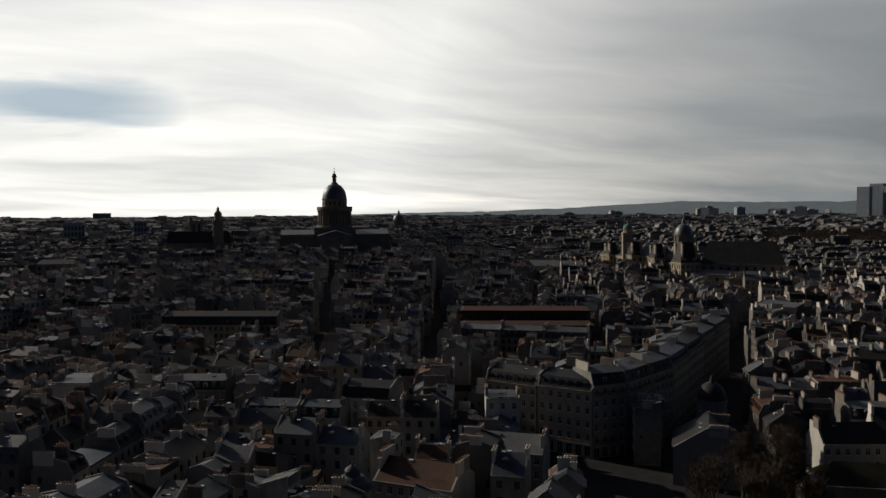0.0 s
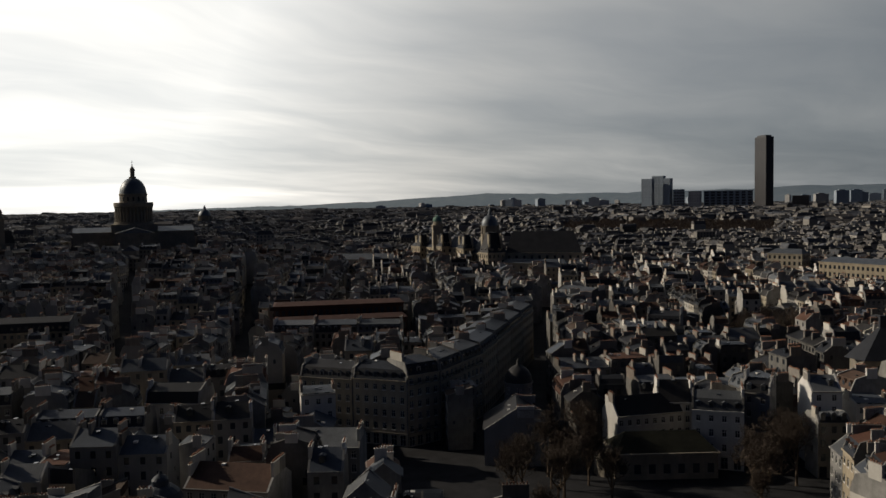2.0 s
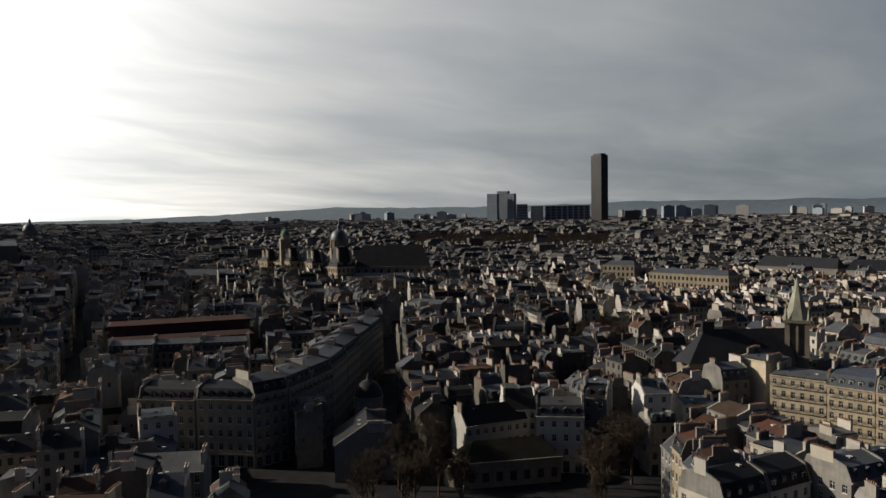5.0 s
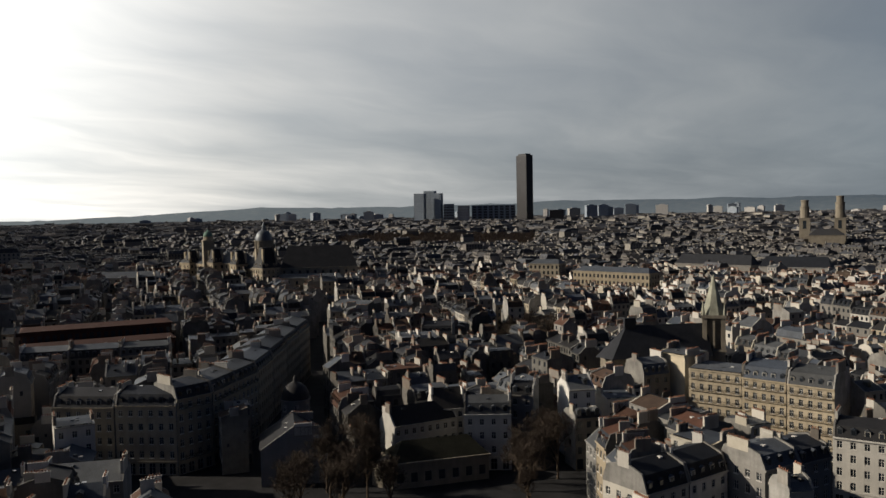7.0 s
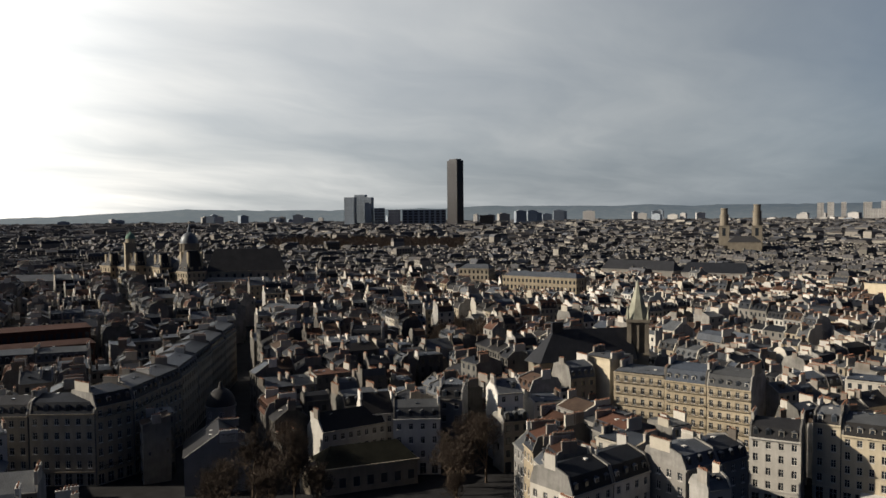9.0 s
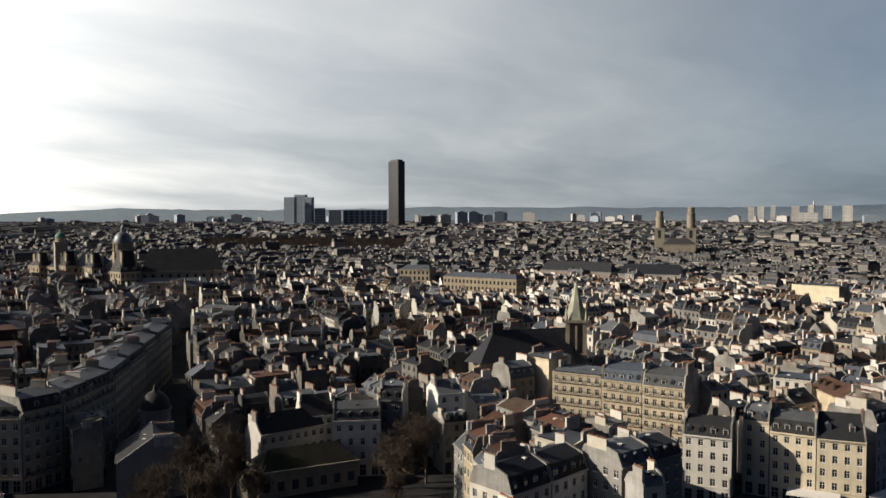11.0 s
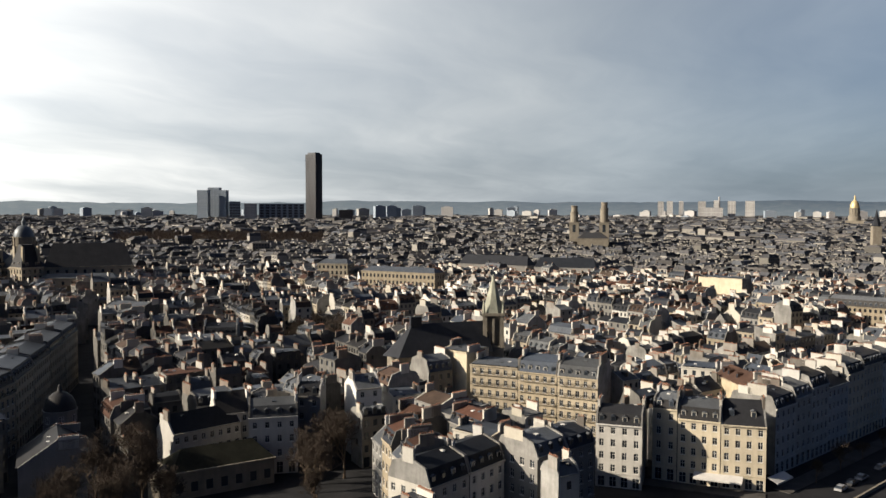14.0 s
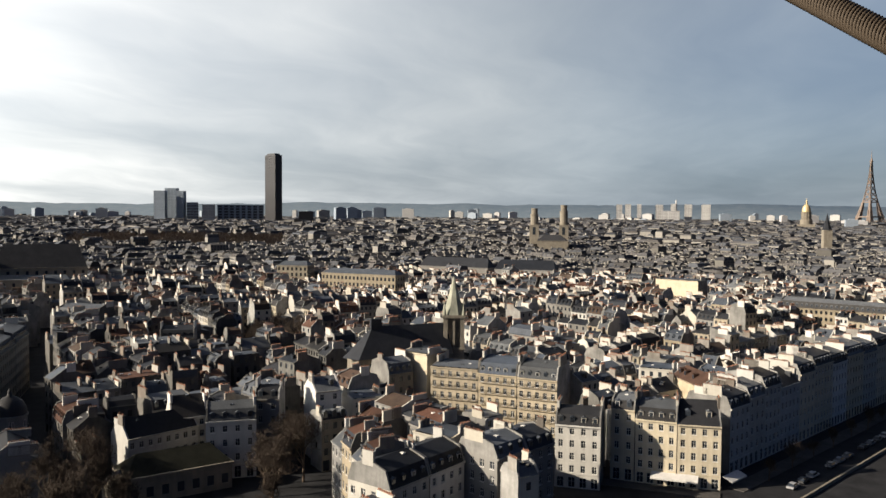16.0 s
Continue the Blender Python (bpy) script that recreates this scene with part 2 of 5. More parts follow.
# ---- building blocks ----
class Shape:
    """Vertices and faces of one mesh, with a material for each face."""

    def __init__(self):
        self.v, self.f, self.m, self.mats, self.tone = [], [], [], [], []

    def mat(self, name):
        if name not in self.mats:
            self.mats.append(name)
        return self.mats.index(name)

    def face(self, pts, name):
        k = len(self.v)
        self.v.extend(pts)
        self.f.append(tuple(range(k, k + len(pts))))
        self.m.append(self.mat(name))

    def solid(self, pts, faces, name):
        k = len(self.v)
        self.v.extend(pts)
        i = self.mat(name)
        for f in faces:
            self.f.append(tuple(k + j for j in f))
            self.m.append(i)

    def box(self, at, x0, x1, y0, y1, z0, z1, name, taper=0.0):
        """at(x, y, z) carries local metres to the mesh."""
        t = taper
        p = [at(x0, y0, z0), at(x1, y0, z0), at(x1, y1, z0), at(x0, y1, z0),
             at(x0 + t, y0 + t, z1), at(x1 - t, y0 + t, z1), at(x1 - t, y1 - t, z1), at(x0 + t, y1 - t, z1)]
        self.solid(p, [(0, 1, 5, 4), (1, 2, 6, 5), (2, 3, 7, 6), (3, 0, 4, 7), (4, 5, 6, 7), (3, 2, 1, 0)], name)

    def lathe(self, at, profile, name, sides=24, part=1.0, turn=0.0):
        """profile: (radius, height) from below upwards."""
        k = len(self.v)
        for r, z in profile:
            for i in range(sides):
                a = turn + 2 * math.pi * i / sides * part
                self.v.append(at(r * math.cos(a), r * math.sin(a), z))
        i0 = self.mat(name)
        for j in range(len(profile) - 1):
            for i in range(sides if part == 1.0 else sides - 1):
                a, b = k + j * sides + i, k + j * sides + (i + 1) % sides
                self.f.append((a, b, b + sides, a + sides))
                self.m.append(i0)
        self.f.append(tuple(k + (len(profile) - 1) * sides + i for i in range(sides)))
        self.m.append(i0)

    def roof(self, at, profile, x0, x1, name, soffit=True):
        """A roof of that section (y, z) drawn out from x0 to x1."""
        for (ya, za), (yb, zb) in zip(profile, profile[1:]):
            self.face([at(x0, ya, za), at(x1, ya, za), at(x1, yb, zb), at(x0, yb, zb)], name)

    def add(self, other, m, tone, swap):
        """Take over another shape, carried by m; swap: the names of its materials here."""
        k = len(self.v)
        (a, b, c, d), (e, f, g, h), (i, j, l, n) = m[0], m[1], m[2]
        self.v.extend((a * x + b * y + c * z + d, e * x + f * y + g * z + h, i * x + j * y + l * z + n) for x, y, z in other.v)
        self.f.extend(tuple(k + q for q in f) for f in other.f)
        ids = [self.mat(swap(name)) for name in other.mats]
        self.m.extend(ids[q] for q in other.m)
        self.tone.extend([tone] * len(other.f))

    def weld(self):
        """Join corners that meet, so that a wall with its openings is one skin."""
        seen, where = {}, []
        verts = []
        for p in self.v:
            key = tuple(round(c, 3) for c in p)
            if key not in seen:
                seen[key] = len(verts)
                verts.append(p)
            where.append(seen[key])
        keep = []
        for f, m in zip(self.f, self.m):
            g = tuple(where[i] for i in f)
            if len(set(g)) == len(g):
                keep.append((g, m))
        self.v, self.f, self.m = verts, [g for g, _ in keep], [m for _, m in keep]
        return self

    def mesh(self, name):
        me = bpy.data.meshes.new(name)
        me.from_pydata(self.v, [], self.f)
        for m in self.mats:
            me.materials.append(MAT[m])
        me.polygons.foreach_set("material_index", self.m)
        if self.tone:
            me.attributes.new("tone", "FLOAT", "FACE").data.foreach_set("value", self.tone)
        me.update()
        return me


def plain(x, y, z):
    return (x, y, z)


def part(name, shape, parent=None, label="", m=None, smooth=False):
    me = shape if isinstance(shape, bpy.types.Mesh) else shape.mesh(name)
    if smooth:
        me.polygons.foreach_set("use_smooth", [True] * len(me.polygons))
    ob = new(name, me)
    ob.parent = parent
    if m is not None:
        ob.matrix_basis = m
    if label:
        ob["label"] = label
    return ob


def thing(name, label, category, m=None, group="", kind=""):
    ob = new(name)
    ob.empty_display_size = 1.0
    if m is not None:
        ob.matrix_basis = m
    return tagged(ob, label, category, group, kind)


def spot(bearing, distance):
    b = radians(bearing)
    return distance * math.sin(b), distance * math.cos(b)


def step(a, b, x):
    t = min(1.0, max(0.0, (x - a) / (b - a)))
    return t * t * (3 - 2 * t)


def ground_z(x, y):
    """The lie of the land over the cathedral square: the hill to the south, the slow rise behind, the low river."""
    hill = 26 * math.exp(-(((x + 190) / 330) ** 2 + ((y + 820) / 330) ** 2) / 2 * 1.6)
    rise = 24 * step(350, 1700, -0.85 * y - 0.5 * x) * step(900, 100, y + 0.25 * x + 200)
    return 1.0 + max(hill, rise) + 0.15 * min(hill, rise)


class Footprints:
    """Oriented footprints (x, y, ux, uy, half length, half depth), kept by squares of the plan."""

    def __init__(self):
        self.cells = {}

    def append(self, f):
        x, y, _, _, a, b = f
        r = math.hypot(a, b) + 14
        for i in range(int((x - r) // 40), int((x + r) // 40) + 1):
            for j in range(int((y - r) // 40), int((y + r) // 40) + 1):
                self.cells.setdefault((i, j), []).append(f)

    def near(self, x, y):
        return self.cells.get((int(x // 40), int(y // 40)), ())


TAKEN = Footprints()


def free(x, y, r, pad=0.0):
    for cx, cy, ux, uy, a, b in TAKEN.near(x, y):
        dx, dy = x - cx, y - cy
        if dx * dx + dy * dy < (a + b + r) ** 2:
            p, q = abs(dx * ux + dy * uy), abs(-dx * uy + dy * ux)
            if p < a + r * 0.8 + pad and q < b + r * 0.8 + pad:
                return False
    return True


def take(ax, ay, bx, by, half):
    """Keep a band (a street, a square) free of houses."""
    n = math.hypot(bx - ax, by - ay) or 1.0
    TAKEN.append(((ax + bx) / 2, (ay + by) / 2, (bx - ax) / n, (by - ay) / n, n / 2, half))


# ---- houses ----
def window_mesh(w, h):
    """A French casement: frame, middle post and transom, made in one piece."""
    s = Shape()
    t = 0.07
    xs = [-w / 2, -w / 2 + t, -t / 2, t / 2, w / 2 - t, w / 2]
    zs = [0.0, t, h * 0.62, h * 0.62 + 0.05, h - t, h]
    s.v = [(x, y, z) for y in (0.05, 0.11) for z in zs for x in xs]
    bar = lambda i, k: 0 <= i < 5 and 0 <= k < 5 and (i % 2 == 0 or k % 2 == 0)
    at = lambda i, k, y: 36 * y + 6 * k + i
    for i in range(5):
        for k in range(5):
            if bar(i, k):
                s.f.append((at(i, k, 0), at(i + 1, k, 0), at(i + 1, k + 1, 0), at(i, k + 1, 0)))
                for di, dk, a, b in ((-1, 0, (i, k), (i, k + 1)), (1, 0, (i + 1, k), (i + 1, k + 1)), (0, -1, (i, k), (i + 1, k)), (0, 1, (i, k + 1), (i + 1, k + 1))):
                    if not bar(i + di, k + dk):
                        s.f.append((at(*a, 0), at(*b, 0), at(*b, 1), at(*a, 1)))
    s.m = [s.mat("frame_paint")] * len(s.f)
    return s.mesh("window")


def sill_mesh(w):
    s = Shape()
    s.box(plain, -w / 2 - 0.08, w / 2 + 0.08, -0.16, -0.075, -0.12, 0.0, "frame_paint")
    return s.mesh("sill")


def pot_mesh(h):
    s = Shape()
    s.lathe(plain, [(0.14, 0.0), (0.12, h * 0.8), (0.15, h * 0.85), (0.13, h)], "terracotta", 7)
    return s.mesh("chimney_pot")


def pane_mesh(w, h):
    s = Shape()
    s.box(plain, -w / 2 + 0.05, w / 2 - 0.05, 0.10, 0.13, 0.05, h - 0.05, "glass")
    return s.mesh("pane")


def add_window(root, w, h, m):
    """A window with its pane."""
    ob = part("window", shared("window", window_mesh, w, h), root, m=m)
    part("pane", shared("pane", pane_mesh, w, h), ob)
    if h < 2.4:
        part("sill", shared("sill", sill_mesh, w), ob)


def rail_mesh(w):
    s = Shape()
    s.box(plain, -w / 2, w / 2, -0.22, -0.18, 0.92, 0.98, "iron")
    s.box(plain, -w / 2, w / 2, -0.22, -0.18, 0.04, 0.09, "iron")
    n = max(3, int(w / 0.16))
    for i in range(n + 1):
        x = -w / 2 + w * i / n
        s.box(plain, x - 0.012, x + 0.012, -0.212, -0.188, 0.06, 0.95, "iron")
    return s.mesh("balcony_rail")


WINDOWS = {}


def shared(kind, maker, *size):
    key = (kind, *[round(v, 1) for v in size])
    if key not in WINDOWS:
        WINDOWS[key] = maker(*size)
    return WINDOWS[key]


def facade(s, at, length, z0, z1, wall, storey=3.1, bay=2.3, ww=1.1, wh=1.75, ground=True, holes=True, depth=0.22, found=None, rng=random):
    """A wall along local x at y = 0, facing -y, from z0 to z1, with its window openings."""
    rows = max(1, int((z1 - z0 + 0.4) / storey))
    sh = (z1 - z0) / rows
    cols = max(1, int(length / bay))
    bw = length / cols
    ww = min(ww, bw * 0.55)
    for r in range(rows):
        za = z0 + r * sh
        zw0 = za + (0.15 if r == 0 and ground else sh * 0.24)
        zw1 = min(za + sh - 0.35, zw0 + (sh * 0.8 if r == 0 and ground else wh * (1.0 if r < rows - 1 else 0.88)))
        for c in range(cols):
            xa, xb = c * bw, (c + 1) * bw
            xm = (xa + xb) / 2
            half = ww / 2 * (1.5 if r == 0 and ground else 1.0)
            l, q = xm - half, xm + half
            if not holes:
                s.face([at(xa, 0, za), at(xb, 0, za), at(xb, 0, za + sh), at(xa, 0, za + sh)], wall)
                s.face([at(l, -0.03, zw0), at(q, -0.03, zw0), at(q, -0.03, zw1), at(l, -0.03, zw1)], "glass")
                continue
            a, b, zt = at, wall, za + sh
            s.face([a(xa, 0, za), a(l, 0, za), a(l, 0, zt), a(xa, 0, zt)], b)
            s.face([a(q, 0, za), a(xb, 0, za), a(xb, 0, zt), a(q, 0, zt)], b)
            s.face([a(l, 0, za), a(q, 0, za), a(q, 0, zw0), a(l, 0, zw0)], b)
            s.face([a(l, 0, zw1), a(q, 0, zw1), a(q, 0, zt), a(l, 0, zt)], b)
            s.face([a(l, 0, zw0), a(q, 0, zw0), a(q, depth, zw0), a(l, depth, zw0)], b)
            s.face([a(l, depth, zw1), a(q, depth, zw1), a(q, 0, zw1), a(l, 0, zw1)], b)
            s.face([a(l, 0, zw0), a(l, depth, zw0), a(l, depth, zw1), a(l, 0, zw1)], b)
            s.face([a(q, depth, zw0), a(q, 0, zw0), a(q, 0, zw1), a(q, depth, zw1)], b)
            if found is None:
                s.face([a(l, depth, zw0), a(q, depth, zw0), a(q, depth, zw1), a(l, depth, zw1)], "glass")
            else:
                s.face([a(l, depth, zw0), a(q, depth, zw0), a(q, depth, zw1), a(l, depth, zw1)], "glass")
                found.append((xm, zw0, 2 * half, zw1 - zw0, r))


PROFILES = {
    "mansard": lambda d, h: [(-0.35, 0.0), (0.0, 0.12), (1.1, h * 0.68), (d / 2, h), (d - 1.1, h * 0.68), (d, 0.12), (d + 0.35, 0.0)],
    "gable": lambda d, h: [(-0.4, -0.15), (d / 2, h), (d + 0.4, -0.15)],
    "shed": lambda d, h: [(-0.3, 0.0), (d, h), (d + 0.02, 0.0)],
    "flat": lambda d, h: [(0.0, 0.3), (d / 2, 0.5), (d, 0.3)],
}


def height_at(profile, y):
    for (ya, za), (yb, zb) in zip(profile, profile[1:]):
        if ya <= y <= yb and yb > ya:
            return za + (zb - za) * (y - ya) / (yb - ya)
    return profile[0][1]


def dormer(s, at, x, y, z, w=1.15, h=1.7, deep=1.6, cover="zinc", cheek="zinc"):
    a = lambda u, v, k: at(x + u, y + v, z + k)
    s.box(a, -w / 2, w / 2, 0, deep, 0, h, cheek)
    s.face([a(-w / 2 + 0.14, -0.02, 0.15), a(w / 2 - 0.14, -0.02, 0.15), a(w / 2 - 0.14, -0.02, h - 0.2), a(-w / 2 + 0.14, -0.02, h - 0.2)], "glass")
    p = [a(-w / 2 - 0.1, -0.15, h), a(w / 2 + 0.1, -0.15, h), a(w / 2 + 0.1, deep, h), a(-w / 2 - 0.1, deep, h), a(0, -0.15, h + 0.35), a(0, deep, h + 0.35)]
    s.solid(p, [(0, 1, 4), (1, 2, 5, 4), (2, 3, 5), (3, 0, 4, 5)], cover)


def chimney(s, at, x, y, z, length, high, rng, thick=0.6, pots=True, wall="chimney", pot_shape=None):
    a = lambda u, v, k: at(x + u, y + v, z + k)
    s.box(a, -thick / 2, thick / 2, -length / 2, length / 2, 0, high, wall)
    s.box(a, -thick / 2 - 0.07, thick / 2 + 0.07, -length / 2 - 0.07, length / 2 + 0.07, high, high + 0.14, wall)
    q = s
    if pots:
        n = max(2, int(length / 0.5))
        for i in range(n):
            v = -length / 2 + length * (i + 0.5) / n
            k = rng.uniform(0.25, 0.5)
            if pot_shape is None:
                q.box(lambda px, py, pz: a(px, py + v, pz + high + 0.14), -0.13, 0.13, -0.13, 0.13, 0, k, "terracotta", 0.03)
            else:
                pot_shape.append((v, high + 0.14, k))


def house(ax, ay, bx, by, deep, eave, kind="mansard", rise=3.6, wall="plaster", cover="zinc", slope=None, label="", near=2, base=None, side=True,
          bay=2.3, storey=3.1, rng=None, back=False, stacks=2, balcony=(), dormers=True, group="", party="party_plaster", wh=1.75, ends=(False, False), into=None, blank=False):
    """A house whose front runs from a to b; its depth lies to the left of that way (away from the street).
    near 2: windows, dormers and chimneys are parts of their own; 1: openings in the wall; 0: windows set on the wall.
    ends: whether the left and right ends have windows, too (a free corner)."""
    rng = rng or random
    length = math.hypot(bx - ax, by - ay)
    ux, uy = (bx - ax) / length, (by - ay) / length
    nx, ny = -uy, ux
    if base is None:
        base = ground_z(ax + nx * deep / 2, ay + ny * deep / 2)
    cx, cy = (ax + bx) / 2 + nx * deep / 2, (ay + by) / 2 + ny * deep / 2
    TAKEN.append((cx, cy, ux, uy, length / 2, deep / 2))
    top = eave - base
    m = Matrix(((ux, nx, 0, ax), (uy, ny, 0, ay), (0, 0, 1, base), (0, 0, 0, 1)))
    root = None if into else thing("house", label or house_label(wall, cover, kind, top), "house", m, group)
    tone = rng.random()

    def emit(name, shape, parent=None, label="", m2=None):
        if into:
            return into.add(shape, m if m2 is None else m @ m2, tone, lambda n: "town_" + n)
        return part(name, shape, parent or root, label, m2)

    at = plain
    w = Shape()
    found = [] if near == 2 else None
    found_end = ([], [])
    if blank:
        w.face([(0, 0, 0), (length, 0, 0), (length, 0, top), (0, 0, top)], wall)
    else:
        facade(w, at, length, 0.0, top, wall, storey, bay, holes=near > 0, found=found, rng=rng, wh=wh)
    behind = lambda x, y, z: (length - x, deep - y, z)
    facade(w, behind, length, 0.0, top, wall, storey, bay * 1.2, holes=near > 0, rng=rng)
    prof = PROFILES[kind](deep, rise)
    for x, end in ((0.0, 0), (length, 1)):
        if ends[end]:
            turn = (lambda u, v, k: (v, deep - u, k)) if end == 0 else (lambda u, v, k: (length - v, u, k))
            facade(w, turn, deep, 0.0, top, wall, storey, bay, holes=near > 0, found=found_end[end] if near == 2 else None, rng=rng, wh=wh)
        else:
            w.face([(x, 0, 0), (x, deep, 0), (x, deep, top), (x, 0, top)], party)
            if near < 2:
                e = -0.05 if end == 0 else 0.05
                for _ in range(rng.choice((0, 0, 1, 3, 5))):
                    y, z = rng.uniform(0.1, 0.85) * deep, rng.uniform(0.25, 0.9) * top
                    ww, hh = rng.choice(((0.6, 0.8), (0.8, 1.3), (0.9, 1.5)))
                    w.face([(x + e, y, z), (x + e, y + ww, z), (x + e, y + ww, z + hh), (x + e, y, z + hh)], "glass")
    # gable or party walls, a little over the roof
    up = 0.35
    for x0, x1 in ((-0.02, 0.38), (length - 0.38, length + 0.02)):
        ring = [(max(0.0, min(deep, y)), z + up) for y, z in prof]
        k = len(ring)
        lo = [(x0, y, top + (0.0 if i in (0, k - 1) else z)) for i, (y, z) in enumerate(ring)]
        hi = [(x1, y, z) for _, y, z in lo]
        w.solid(lo + hi, [tuple(range(k)), tuple(range(2 * k - 1, k - 1, -1))] + [(i, i + 1, k + i + 1, k + i) for i in range(k - 1)], party)
    if near < 2 or kind != "flat":
        w.box(plain, -0.01, length + 0.01, -0.3, 0.0, top - 0.35, top, wall)
    emit("wall", w if into else w.weld())
    r = Shape()
    steep = slope or ("slate" if kind == "mansard" and rng.random() < 0.45 else cover)
    if kind == "mansard":
        raised = [(y, top + z) for y, z in prof]
        for i, ((ya, za), (yb, zb)) in enumerate(zip(raised, raised[1:])):
            r.face([(0.38, ya, za), (length - 0.38, ya, za), (length - 0.38, yb, zb), (0.38, yb, zb)], cover if i in (2, 3) else steep)
    else:
        r.roof(lambda x, y, z: (x, y, z + top), prof, 0.38, length - 0.38, cover)
    dz = []
    if dormers and kind == "mansard":
        n = max(1, int(length / bay))
        for i in range(n):
            dz.append((length * (i + 0.5) / n, 0.3, top + 0.25, False))
            if near:
                dz.append((length * (i + 0.5) / n, 0.3, top + 0.25, True))
    elif dormers and kind == "gable" and rng.random() < 0.7:
        for i in range(max(1, int(length / 5))):
            x = rng.uniform(1.5, max(1.6, length - 1.5))
            dz.append((x, deep * 0.16, top + height_at(prof, deep * 0.16) - 0.4, False))
    if near == 2:
        emit("roof", r)
        for _ in range(rng.randint(1, 3)):
            k = Shape()
            k.box(plain, -0.4, 0.4, -0.45, 0.45, -0.25, 0.14, rng.choice(("frame_paint", "glass", "zinc")))
            y = rng.uniform(0.3, 0.7) * deep
            emit("skylight", k, m2=pose(rng.uniform(0.2, 0.8) * length, y, top + height_at(prof, y)))
        for x, y, z, rear in dz:
            d = Shape()
            dormer(d, plain, 0, 0, 0, cover="zinc" if cover != "tile" else "tile", cheek="white_plaster" if rng.random() < 0.5 else "zinc")
            emit("dormer", d, m2=pose(length - x, deep - y, z, 0, 0, 180) if rear else pose(x, y, z))
    else:
        for x, y, z, rear in dz:
            dormer(r, behind if rear else plain, length - x if rear else x, y, z, cover=cover, cheek=cover)
        # small skylights and hatches
        for _ in range(rng.randint(0, 3)):
            x, y = rng.uniform(1, max(1.1, length - 2)), rng.uniform(deep * 0.25, deep * 0.75)
            z = top + height_at(prof, y)
            r.box(plain, x, x + 0.8, y, y + 0.9, z - 0.2, z + 0.16, "frame_paint" if rng.random() < 0.3 else "glass")
        emit("roof", r)
    for i in range(stacks):
        x = 0.25 if i == 0 else length - 0.25 if i == 1 else rng.uniform(0.3, 0.7) * length
        for _ in range(1 if near < 2 else rng.choice((1, 2))):
            y = rng.uniform(0.3, 0.7) * deep
            long = rng.uniform(1.8, max(2.2, deep * 0.55))
            c = Shape()
            pots = [] if near == 2 else None
            z = top + height_at(prof, y) - 0.8
            high = rng.uniform(1.7, 2.8)
            chimney(c, plain, 0, 0, 0, long, high, rng, pot_shape=pots, wall="chimney" if rng.random() < 0.42 or party == "sooty_plaster" else "white_plaster")
            stack = emit("chimney", c, m2=pose(x, y, z))
            for v, up_, k in pots or ():
                part("chimney_pot", shared("pot", pot_mesh, k), stack, m=pose(0, v, up_))
    if near == 2:
        groups = [(found, Matrix.Identity(4))]
        if ends[0]:
            groups.append((found_end[0], pose(0, deep, 0, 0, 0, -90)))
        if ends[1]:
            groups.append((found_end[1], pose(length, 0, 0, 0, 0, 90)))
        for cells, turn in groups:
            for x, z, ww, hh, row in cells:
                add_window(root, ww, hh, turn @ pose(x, 0.08, z))
        for row in sorted({c[4] for c in found} & set(balcony)):
            z = min(c[1] for c in found if c[4] == row)
            slab = Shape()
            slab.box(plain, 0.3, length - 0.3, -0.62, -0.004, z - 0.3, z - 0.12, wall)
            ledge = part("balcony", slab, root)
            part("balcony_rail", rail_mesh(length - 0.7), ledge, "black iron balcony rail", m=pose(length / 2, -0.36, z - 0.14))
        cor = Shape()
        cor.box(plain, -0.02, length + 0.02, -0.35, -0.004, top - 0.3, top + 0.05, wall)
        part("cornice", cor, root)
        band = Shape()
        band.box(plain, -0.02, length + 0.02, -0.14, -0.004, 3.3, 3.5, wall)
        part("string_course", band, root)
    return root


def house_label(wall, cover, kind, high):
    w = {"plaster": "grey-plastered", "sooty_plaster": "soot-darkened plastered", "white_plaster": "white-plastered", "limestone": "pale limestone", "party_plaster": "rough grey-plastered"}.get(wall, "plastered")
    c = {"zinc": "grey zinc", "slate": "dark slate", "tile": "brown tile"}.get(cover, "grey")
    k = {"mansard": "mansard roof", "gable": "pitched roof", "shed": "lean-to roof", "flat": "nearly flat roof"}[kind]
    return f"{w} {'tall ' if high > 17 else ''}town house under a {c} {k}"

# ---- ground and river ----
def make_ground():
    s = Shape()
    radii = [0, 40, 80, 120, 160, 200, 240, 280, 330, 380, 440, 500, 560, 620, 690, 760, 840, 920, 1020, 1150, 1300, 1500, 1750, 2050, 2400, 2800, 3300, 3900, 4900]
    n = 96
    for r in radii:
        for i in range(n):
            a = 2 * math.pi * i / n
            x, y = r * math.sin(a), r * math.cos(a)
            s.v.append((x, y, ground_z(x, y)))
    k = s.mat("asphalt")
    for j in range(len(radii) - 1):
        for i in range(n):
            a, b = j * n + i, j * n + (i + 1) % n
            s.f.append((a, a + n, b + n, b))
            s.m.append(k)
    ob = part("ground", s)
    tagged(ob, "dark asphalt streets and courts on gently rising land", "ground", kind="structure")


make_ground()


def skyline(bearing):
    """Height in degrees of the far wooded hills, by bearing."""
    pts = [(150, -0.4), (190, -0.42), (209, -0.08), (216, 0.25), (220.5, 0.5), (226, 0.4), (235, 0.45), (243, 0.62), (256, 0.55), (266, 0.55), (272, 0.68), (279, 0.48), (300, 0.4)]
    for (a, u), (b, v) in zip(pts, pts[1:]):
        if a <= bearing <= b:
            return u + (v - u) * (bearing - a) / (b - a)
    return 0.3


